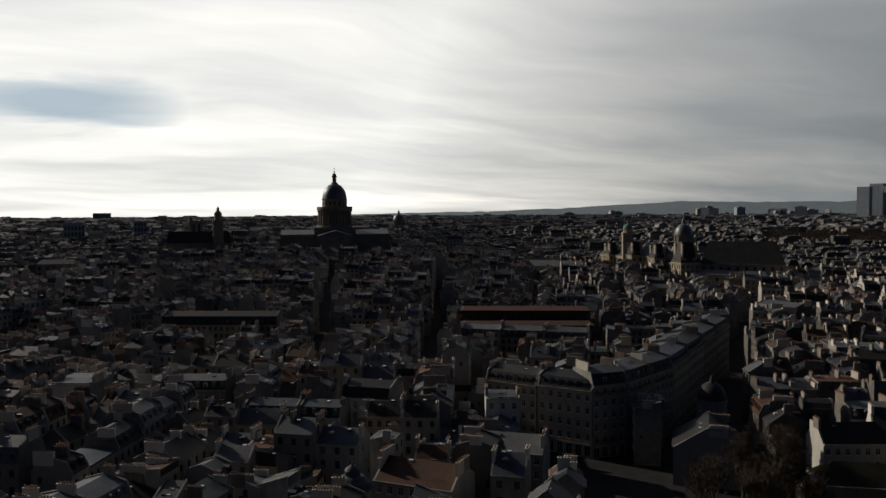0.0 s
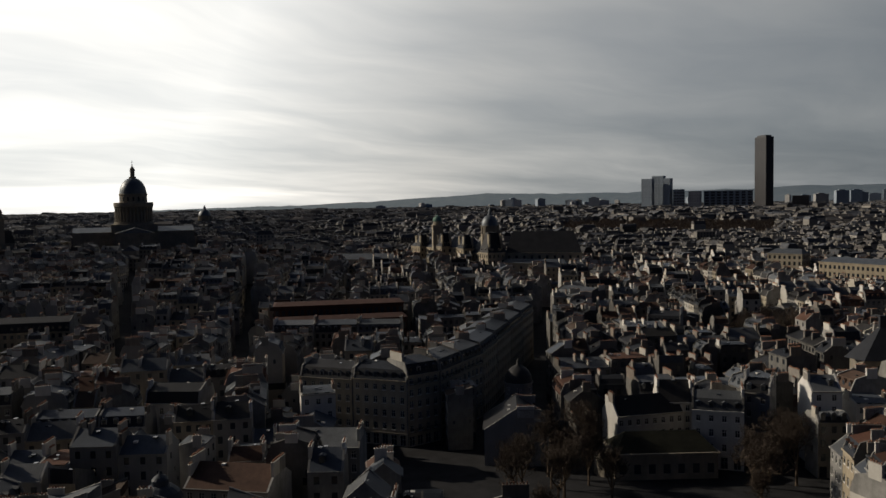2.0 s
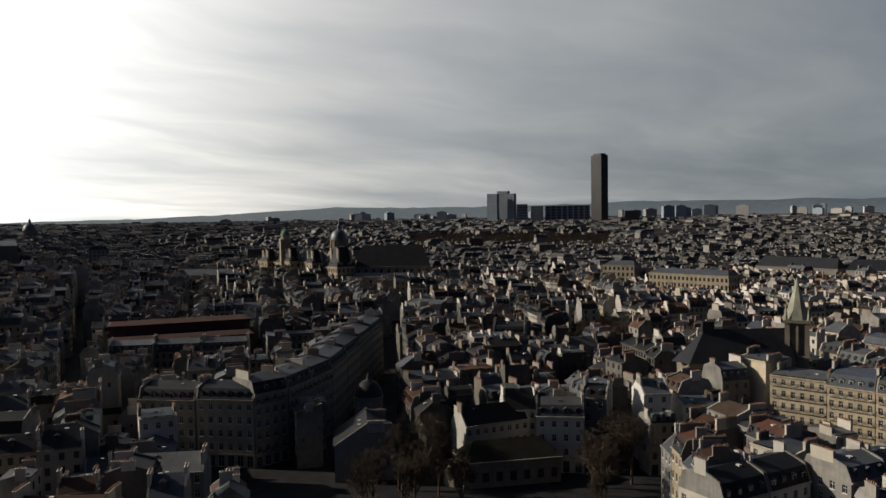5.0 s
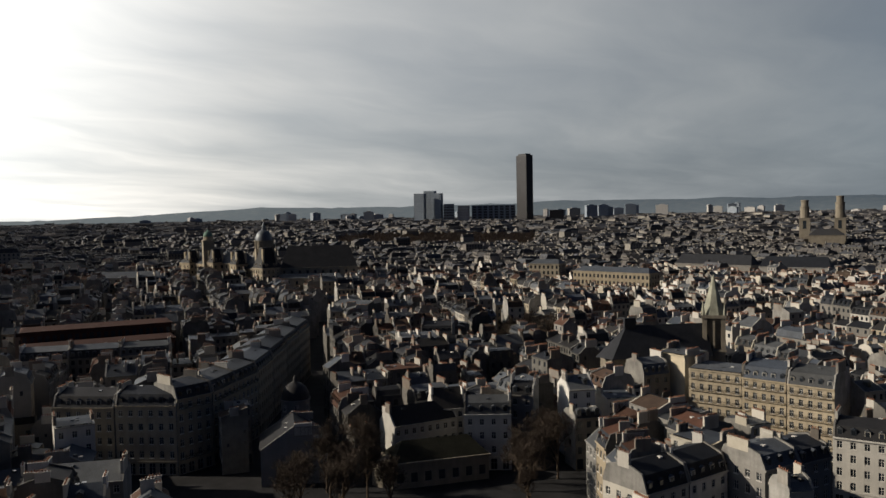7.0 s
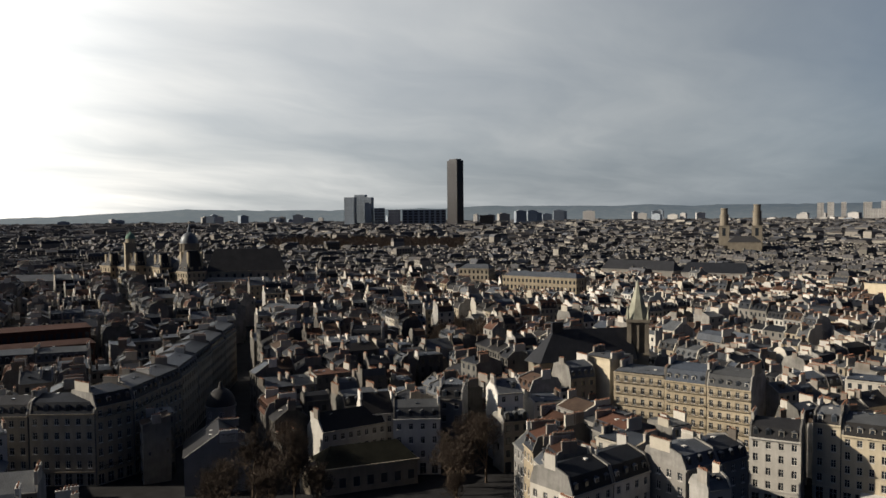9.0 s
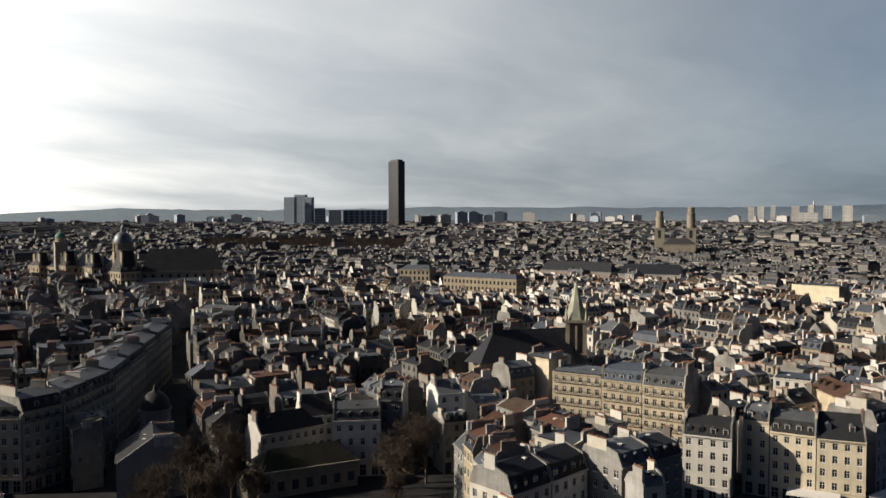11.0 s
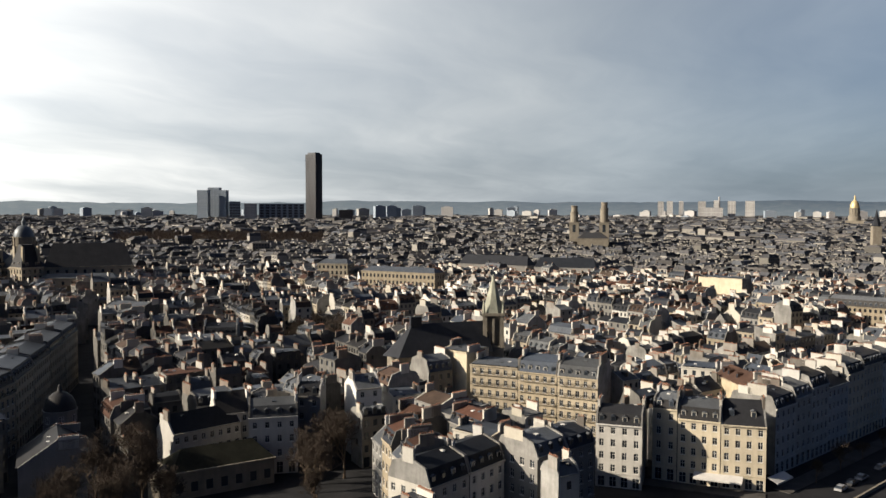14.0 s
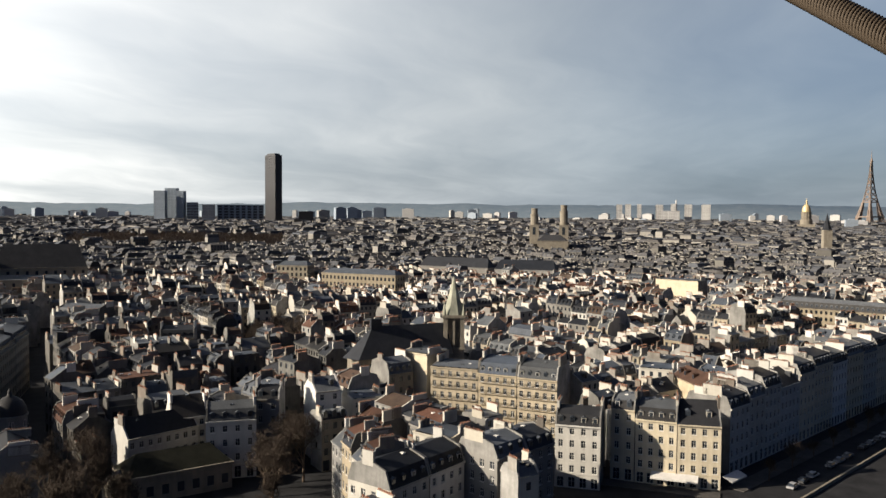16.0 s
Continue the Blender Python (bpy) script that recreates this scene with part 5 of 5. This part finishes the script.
def in_view(x, y, margin=0.0):
    b = math.degrees(math.atan2(x, y)) % 360
    return 171 - margin <= b <= 284 + margin


def fill_town(r0, r1, seed, into=None):
    """Small blocks, each turned its own way a little: houses back to back, with yard houses and gaps."""
    rng = random.Random(seed)
    count = 0
    u = -760.0
    while u < 520:
        bw = rng.uniform(34, 62)
        v = -760.0 - rng.uniform(0, 20)
        while v < 420:
            bl = rng.uniform(38, 80)
            c0, s0 = math.cos(radians(GRID)), math.sin(radians(GRID))
            ou, ov = u + bw / 2, v + bl / 2
            ox, oy = ou * c0 - ov * s0, ou * s0 + ov * c0
            turn = radians(GRID + rng.choice((0, 0, 90)) + rng.uniform(-6, 6) + 9 * noise.noise((ox * 0.004, oy * 0.004, 4.0)))
            c, s = math.cos(turn), math.sin(turn)
            spot_at = lambda p, q: (ox + p * c - q * s, oy + p * s + q * c)
            hu, hv = bw / 2 - rng.uniform(2.5, 4.0), bl / 2 - rng.uniform(2.5, 4.0)
            plan = []
            deep = min(rng.uniform(8.5, 11.5), hu * 0.8)
            q = -hv
            while q < hv - 3:
                w = min(rng.uniform(6.0, 13.0), hv - q)
                if w > 4:
                    plan.append(((-hu, q + w), (-hu, q), deep - rng.uniform(0, 1.5)))
                q += w + 0.03
            q = -hv
            while q < hv - 3:
                w = min(rng.uniform(6.0, 13.0), hv - q)
                if w > 4:
                    plan.append(((hu, q), (hu, q + w), deep - rng.uniform(0, 1.5)))
                q += w + 0.03
            p = -hu + deep + 0.1
            while p < hu - deep - 4:
                w = min(rng.uniform(6, 12), hu - deep - p)
                if w > 4:
                    plan.append(((p, -hv), (p + w, -hv), rng.uniform(8, 11)))
                    plan.append(((p + w, hv), (p, hv), rng.uniform(8, 11)))
                p += w + 0.03
            # yard houses
            q = -hv + 12
            while q < hv - 18 and hu - deep > 7:
                w = rng.uniform(5, 10)
                if rng.random() < 0.75:
                    k = rng.uniform(-1, 1)
                    plan.append(((-4 + k, q + w), (-4 + k, q), rng.uniform(6, 9)) if rng.random() < 0.5 else ((-4 + k, q), (4 + k, q), w))
                q += w + rng.uniform(0.5, 5)
            old = math.hypot(ox, oy) < 400
            styles = {}
            for (pa, qa), (pb, qb), d in plan:
                ax, ay = spot_at(pa, qa)
                bx, by = spot_at(pb, qb)
                n = math.hypot(bx - ax, by - ay)
                nx, ny = -(by - ay) / n, (bx - ax) / n
                mx, my = (ax + bx) / 2 + nx * d / 2, (ay + by) / 2 + ny * d / 2
                r = math.hypot(mx, my)
                if not (r0 <= r < r1 and in_view(mx, my)) or not free(mx, my, min(n, d) * 0.30):
                    continue
                cx, cy = mx, my
                if not all(free(x + (cx - x) * 0.16, y + (cy - y) * 0.16, 0.3) for x, y in ((ax, ay), (bx, by), (ax + nx * d, ay + ny * d), (bx + nx * d, by + ny * d))):
                    continue
                side = (pa > 0, qa > 0, abs(pa - pb) > abs(qa - qb))
                if side not in styles:
                    styles[side] = row_style(rng, old)
                some_house(ax, ay, bx, by, d, 1 if into is None or r < 300 else 0, rng, into, styles[side])
                count += 1
            v += bl + rng.uniform(1, 4)
        u += bw + rng.uniform(1, 4)
    return count


print("near houses", fill_town(112, 268, 5))
rows = Shape()
print("rows", fill_town(268, 640, 5, rows))


def infill(r0, r1, into, seed):
    """Small yard houses, sheds and lean-tos in what gaps are left."""
    rng = random.Random(seed)
    count = 0
    for i in range(int(2 * r1 / 6.5)):
        for j in range(int(2 * r1 / 6.5)):
            x, y = -r1 + 6.5 * i + rng.uniform(-2, 2), -r1 + 6.5 * j + rng.uniform(-2, 2)
            r = math.hypot(x, y)
            if not (r0 <= r < r1) or not in_view(x, y) or rng.random() < 0.25:
                continue
            w, d = rng.uniform(4.5, 8.5), rng.uniform(5, 8)
            if not free(x, y, max(w, d) * 0.56):
                continue
            a = radians(GRID + rng.choice((0, 90, 180, 270)) + rng.uniform(-7, 7))
            c, s = math.cos(a), math.sin(a)
            ax, ay = x - c * w / 2 + s * d / 2, y - s * w / 2 - c * d / 2
            z = ground_z(x, y)
            # yard walls, too, take darker plaster in place of shade
            house(ax, ay, ax + c * w, ay + s * w, d, z + rng.uniform(7.5, 15.5), rng.choice(("gable", "shed", "flat", "mansard")), rng.uniform(1.5, 3.2), rng.choice(("plaster", "sooty_plaster" if shaded_lanes(x, y) else "plaster" if muted(x, y) else "white_plaster", "sooty_plaster" if shaded_lanes(x, y) else "limestone")),
                  rng.choice(GREY_COVERS), near=0, base=z, rng=rng, stacks=rng.choice((0, 1, 2)), party="sooty_plaster" if shaded_lanes(x, y) else rng.choice(("party_plaster", "plaster" if muted(x, y) else "white_plaster")), into=into, dormers=rng.random() < 0.4)
            count += 1
    return count


print("infill", infill(118, 620, rows, 17))
tagged(part("town_rows", rows), "crowded rows of town houses with grey roofs and chimneys", "houses", kind="stuff")


def far_town(r0, r1, cell, seed, name):
    """Roofs too far and too many to count: small houses with pitched roofs and stacks in one mesh."""
    rng = random.Random(seed)
    s = Shape()
    n = int(2 * r1 / cell)
    for i in range(n):
        for j in range(n):
            x, y = -r1 + (i + rng.uniform(-0.3, 0.3)) * cell, -r1 + (j + rng.uniform(-0.3, 0.3)) * cell
            r = math.hypot(x, y)
            if not (r0 <= r < r1 and in_view(x, y, 1)) or not free(x, y, cell * 0.3) or rng.random() < 0.12:
                continue
            across = noise.cell(Vector((x / (cell * 3.4), y / (cell * 3.4), seed))) > 0.0
            a = radians(GRID + 24 * noise.noise((x * 0.0016, y * 0.0016, 2.0))) + (math.pi / 2 if across else 0)
            ca, sa = math.cos(a), math.sin(a)
            l, d = cell * rng.uniform(0.46, 0.72), cell * rng.uniform(0.26, 0.4)
            z = ground_z(x, y)
            h = (rng.uniform(8, 14) if math.hypot(x + 190, y + 780) < 300 else rng.uniform(12, 20)) + (rng.uniform(3, 8) if rng.random() < 0.03 else 0)
            up = rng.uniform(1.5, 4.0)
            at = lambda p, q, k: (x + p * ca - q * sa, y + p * sa + q * ca, z + k)
            b = d * rng.choice((0.0, 0.55, 0.7))  # half width of the flat top of a mansard
            t = l - rng.choice((0.0, 0.0, 1.0, d * 0.7))  # hipped ends
            p = [at(-l, -d, 0), at(l, -d, 0), at(l, d, 0), at(-l, d, 0), at(-l, -d, h), at(l, -d, h), at(l, d, h), at(-l, d, h)]
            s.solid(p, [(0, 1, 5, 4), (1, 2, 6, 5), (2, 3, 7, 6), (3, 0, 4, 7)], "far_wall")
            o = 0.3
            s.solid([at(-l, -d - o, h), at(l, -d - o, h), at(l, d + o, h), at(-l, d + o, h), at(-t, -b, h + up), at(t, -b, h + up), at(t, b, h + up), at(-t, b, h + up)],
                    [(0, 1, 5, 4), (1, 2, 6, 5), (2, 3, 7, 6), (3, 0, 4, 7), (4, 5, 6, 7)] if b else [(0, 1, 5, 4), (1, 2, 5), (2, 3, 4, 5), (3, 0, 4)], "far_roof")
            if r < 1000:
                for q, o in ((-d, -0.06), (d, 0.06)):
                    n_win = max(2, int(2 * l / 2.8))
                    for k in range(n_win):
                        u = -l + 2 * l * (k + 0.5) / n_win
                        for v in (h - 2.6, h - 5.7, h - 8.8):
                            s.face([at(u - 0.6, q + o, v), at(u + 0.6, q + o, v), at(u + 0.6, q + o, v + 1.8), at(u - 0.6, q + o, v + 1.8)], "glass")
                        if k % 2 and b:
                            s.box(lambda px, py, pz: at(u + px, q * 0.92 + py, pz), -0.6, 0.6, -0.5, 0.5, h, h + 1.7, "far_roof")
            for e in ((-l * 0.97, rng.uniform(-0.3, 0.3) * l) if cell < 18 else (rng.choice((-l, l)) * 0.97,)):
                q = rng.uniform(-0.4, 0.4) * d
                w = rng.uniform(0.8, 2.2)
                s.box(lambda px, py, pz: at(e + px, q + py, pz), -0.5, 0.5, -w, w, h, h + up + rng.uniform(0.5, 1.6), "far_wall")
    ob = part(name, s)
    tagged(ob, "dense grey roofs and pale walls of the distant town", "roofs", kind="stuff")


far_town(635, 1250, 14, 7, "far_roofs")
far_town(1250, 2400, 21, 8, "distant_roofs")
far_town(2400, 4600, 36, 9, "horizon_roofs")

# ---- trees ----
def limb(s, p, q, a, b, name, sides=5):
    p, q = Vector(p), Vector(q)
    d = (q - p).normalized()
    u = d.cross(Vector((0.3, 0.2, 1)) if abs(d.z) < 0.9 else Vector((1, 0, 0))).normalized()
    v = d.cross(u)
    k = len(s.v)
    for c, r in ((p, a), (q, b)):
        for i in range(sides):
            t = 2 * math.pi * i / sides
            s.v.append(tuple(c + u * (r * math.cos(t)) + v * (r * math.sin(t))))
    m = s.mat(name)
    for i in range(sides):
        j = (i + 1) % sides
        s.f.append((k + i, k + j, k + sides + j, k + sides + i))
        s.m.append(m)


def bare_tree_shapes(h, rng, levels=6):
    trunk, crown = Shape(), Shape()

    def grow(p, d, length, r, level):
        q = p + d * length
        limb(trunk if level < 2 else crown, p, q, max(r, 0.022), max(r * 0.72, 0.017), "bark" if level < 3 else "twig", 6 if level < 2 else 3)
        if level >= levels:
            return
        for _ in range(rng.choice((3, 3, 4)) if level else 5):
            turn = Euler((rng.uniform(-0.85, 0.85), rng.uniform(-0.85, 0.85), rng.uniform(-3, 3)))
            e = d.copy()
            e.rotate(turn)
            e = (e + Vector((0, 0, 0.22))).normalized()
            grow(p + d * length * rng.uniform(0.65, 1.0), e, length * rng.uniform(0.6, 0.84), r * 0.55, level + 1)

    grow(Vector((0, 0, -0.3)), Vector((0, 0, 1)), h * 0.33, h * 0.02, 0)
    return trunk.mesh("trunk"), crown.mesh("crown")


TR = random.Random(3)
KINDS = [bare_tree_shapes(h, TR) for h in (11.0, 13.0, 10.0, 12.0)]


def bare_tree(x, y, kind, scale, group="bare trees on the square"):
    root = thing("tree", "bare winter tree with a brown twiggy crown", "tree", pose(x, y, ground_z(x, y), 0, 0, TR.uniform(0, 360)) @ Matrix.Scale(scale, 4), group)
    part("trunk", KINDS[kind][0], root)
    part("crown", KINDS[kind][1], root)


for i, (x, y, k) in enumerate(((-136, -124, 1.0), (-143, -131, 0.9), (-128, -128, 1.0), (-120, -118, 1.1), (-130, -112, 1.0), (-140, -104, 0.95), (-150, -98, 0.9), (-160, -96, 0.95), (-169, -99, 0.9),
                            (-176, -100, 0.95), (-108, -108, 1.0), (-133, -134, 1.1), (-126, -122, 1.2), (-148, -137, 0.9), (-139, -116, 1.0), (-156, -93, 1.05), (-164, -100, 1.0), (-172, -94, 1.0), (-153, -101, 1.0), (-145, -97, 1.1), (-119, -128, 1.1), (-112, -122, 1.0), (-152, -90, 0.8), (-146, -112, 0.6))):
    if not 229.3 < math.degrees(math.atan2(x, y)) % 360 < 237.0:  # the little church stands open
        bare_tree(x, y, i % 4, 1.35 * k)
for i, (x, y) in enumerate(((-316, -198), (-322, -190), (-328, -184), (-308, -192), (-312, -182), (-300, -186), (-296, -176), (-304, -172), (-290, -184), (-320, -176))):
    bare_tree(x, y, i % 4, 1.5, "bare trees in a yard")
for i in range(14):
    k = 14.0 * i
    bare_tree(-216 + QUAY.x * k + 3.0, 14 + QUAY.y * k - 0.5, i % 4, 0.6, "bare trees along the quay")


def far_wood(b0, b1, d0, d1, count, high, seed):
    """Winter crowns of a distant park, as sprays of thin twigs."""
    rng = random.Random(seed)
    s = Shape()
    for _ in range(count):
        x, y = spot(rng.uniform(b0, b1), rng.uniform(d0, d1))
        z, h = ground_z(x, y), high * rng.uniform(0.55, 1.1)
        limb(s, (x, y, z), (x, y, z + h * 0.6), 0.4, 0.25, "far_wood", 4)
        for _ in range(46):
            a, e = rng.uniform(0, 6.28), rng.uniform(0.1, 1.4)
            r = h * rng.uniform(0.2, 0.45)
            p = (x + rng.uniform(-1, 1), y + rng.uniform(-1, 1), z + h * rng.uniform(0.35, 0.6))
            q = (p[0] + r * math.cos(a) * math.cos(e), p[1] + r * math.sin(a) * math.cos(e), p[2] + r * math.sin(e))
            w = 0.5
            s.face([p, (q[0] - w, q[1] + w, q[2]), (q[0] + w, q[1] - w, q[2])], "far_wood")
    tagged(part("park_trees", s), "brown leafless park trees between the roofs", "trees", kind="stuff")


far_wood(225.5, 240.5, 1060, 1360, 1500, 19, 32)
far_wood(235.5, 240, 478, 512, 60, 16, 33)

# ---- on the quay and the place ----
def car_shapes():
    b, g, t = Shape(), Shape(), Shape()
    b.solid([(-2.1, -0.85, 0.35), (2.1, -0.85, 0.35), (2.1, 0.85, 0.35), (-2.1, 0.85, 0.35), (-2.1, -0.85, 0.85), (2.05, -0.85, 0.8), (2.05, 0.85, 0.8), (-2.1, 0.85, 0.85)],
            [(0, 1, 5, 4), (1, 2, 6, 5), (2, 3, 7, 6), (3, 0, 4, 7), (4, 5, 6, 7), (3, 2, 1, 0)], "car_paint")
    b.box(plain, -1.1, 0.5, -0.62, 0.62, 1.36, 1.42, "car_paint")
    g.solid([(-1.7, -0.8, 0.84), (1.1, -0.8, 0.82), (1.1, 0.8, 0.82), (-1.7, 0.8, 0.84), (-1.15, -0.64, 1.37), (0.5, -0.64, 1.37), (0.5, 0.64, 1.37), (-1.15, 0.64, 1.37)],
            [(0, 1, 5, 4), (1, 2, 6, 5), (2, 3, 7, 6), (3, 0, 4, 7)], "glass")
    t.lathe(lambda x, y, z: (x, z, y + 0.32), [(0.2, -0.1), (0.32, -0.08), (0.32, 0.08), (0.2, 0.1)], "iron", 12)
    return b.mesh("body"), g.mesh("cabin_glass"), t.mesh("wheel")


CAR = car_shapes()


def car(x, y, turn):
    root = thing("car", "parked car standing along the kerb of the quay", "car", pose(x, y, ground_z(x, y), 0, 0, turn), "cars on the quay")
    part("body", CAR[0], root)
    part("cabin_glass", CAR[1], root)
    for wx in (-1.3, 1.3):
        for wy in (-0.8, 0.8):
            part("wheel", CAR[2], root, m=pose(wx, wy, 0))


CR = random.Random(8)
for i in range(20):
    if CR.random() < 0.8:
        k = 6.0 * i
        car(-212 + QUAY.x * k + 2.6, 13.5 + QUAY.y * k + 5.2, 153 + CR.uniform(-2, 2))


def pavement(ax, ay, bx, by, half, name="pavement"):
    n = Vector((bx - ax, by - ay)).normalized()
    s = Shape()
    z = ground_z(ax, ay)
    at = lambda u, v, k: (ax + n.x * u - n.y * v, ay + n.y * u + n.x * v, z + k)
    s.box(at, 0, math.hypot(bx - ax, by - ay), -half, half, -0.3, 0.16, "paving")
    tagged(part(name, s), "pale stone pavement with a raised kerb", "pavement", kind="structure")


pavement(-203, 5.5, -203 + QUAY.x * 130, 5.5 + QUAY.y * 130, 2.2)
pavement(-198, -36, -197, 2, 2.4)


def quay_wall():
    s = Shape()
    at = lambda u, v, k: (-205 + QUAY.x * u + 0.456 * v, 22 + QUAY.y * u + 0.89 * v, k)
    s.box(at, -10, 170, 0, 0.5, 0.5, 2.0, "dome_stone")
    tagged(part("quay_parapet", s), "low pale stone parapet along the river quay", "wall", kind="structure")


quay_wall()


def awning(ax, ay, bx, by, z, out):
    n = Vector((bx - ax, by - ay)).normalized()
    at = lambda u, v, k: (ax + n.x * u + n.y * v, ay + n.y * u - n.x * v, z + k)
    l = math.hypot(bx - ax, by - ay)
    root = thing("awning", "pale cloth cafe awning over the pavement", "awning")
    s = Shape()
    s.solid([at(0, 0, 0), at(l, 0, 0), at(l, out, -0.9), at(0, out, -0.9), at(0, 0, -0.06), at(l, 0, -0.06), at(l, out, -0.96), at(0, out, -0.96)],
            [(0, 1, 2, 3), (7, 6, 5, 4), (3, 2, 6, 7), (0, 3, 7, 4), (2, 1, 5, 6)], "awning")
    part("cloth", s, root)
    s = Shape()
    s.box(lambda x, y, k: at(x, y, k), 0, l, out - 0.03, out + 0.03, -1.25, -0.9, "awning")
    part("valance", s, root)


awning(-200.4, -14, -200.1, -3, 4.6, 2.6)
awning(-201.6, 2.4, -208.6, 6.0, 4.6, 2.4)

# ---- the tower top from which all is seen ----
def tower_top():
    s = Shape()
    s.box(plain, -2.2, 9, -2.0, 11, 0.0, 64.6, "dome_stone")
    ob = part("tower_platform", s)
    tagged(ob, "stone cathedral tower top below the eye", "tower", kind="structure")


def rope(p, q, r, strands=7, turns=26):
    """A thick twisted wire cable between two fixings."""
    p, q = Vector(p), Vector(q)
    d = (q - p).normalized()
    u = d.cross(Vector((0, 0, 1))).normalized()
    v = d.cross(u)
    root = thing("safety_cable", "thick twisted brownish wire safety cable", "cable")
    n = turns * 14
    for k in range(strands):
        s = Shape()
        sides = 6
        for i in range(n + 1):
            t = i / n
            a = 2 * math.pi * (turns * t + k / strands)
            c = p + (q - p) * t + (u * math.cos(a) + v * math.sin(a)) * r * 0.68
            ra, rb = u * math.cos(a) + v * math.sin(a), -u * math.sin(a) + v * math.cos(a)
            for j in range(sides):
                b = 2 * math.pi * j / sides
                s.v.append(tuple(c + (ra * math.cos(b) + (rb * 0.8 + d * 0.6) * math.sin(b)) * r * 0.42))
        m = s.mat("steel_rope")
        for i in range(n):
            for j in range(sides):
                a, b = i * sides + j, i * sides + (j + 1) % sides
                s.f.append((a, b, b + sides, a + sides))
                s.m.append(m)
        part("strand", s, root, smooth=True)
    # the mast and boom behind and above, and the short post, that hold its ends
    for name, a, b in (("mast", Vector((1.3, 0.5, 64.6)), Vector((1.3, 0.5, 67.7))), ("boom", Vector((1.3, 0.5, 67.7)), p), ("post", Vector((q.x, q.y, 64.6)), q)):
        s = Shape()
        limb(s, a, b, 0.02, 0.02, "iron", 8)
        part(name, s, root)


tower_top()
rope((-1.625, -0.612, 67.639), (-0.299, 0.618, 66.453), 0.0086, turns=112)
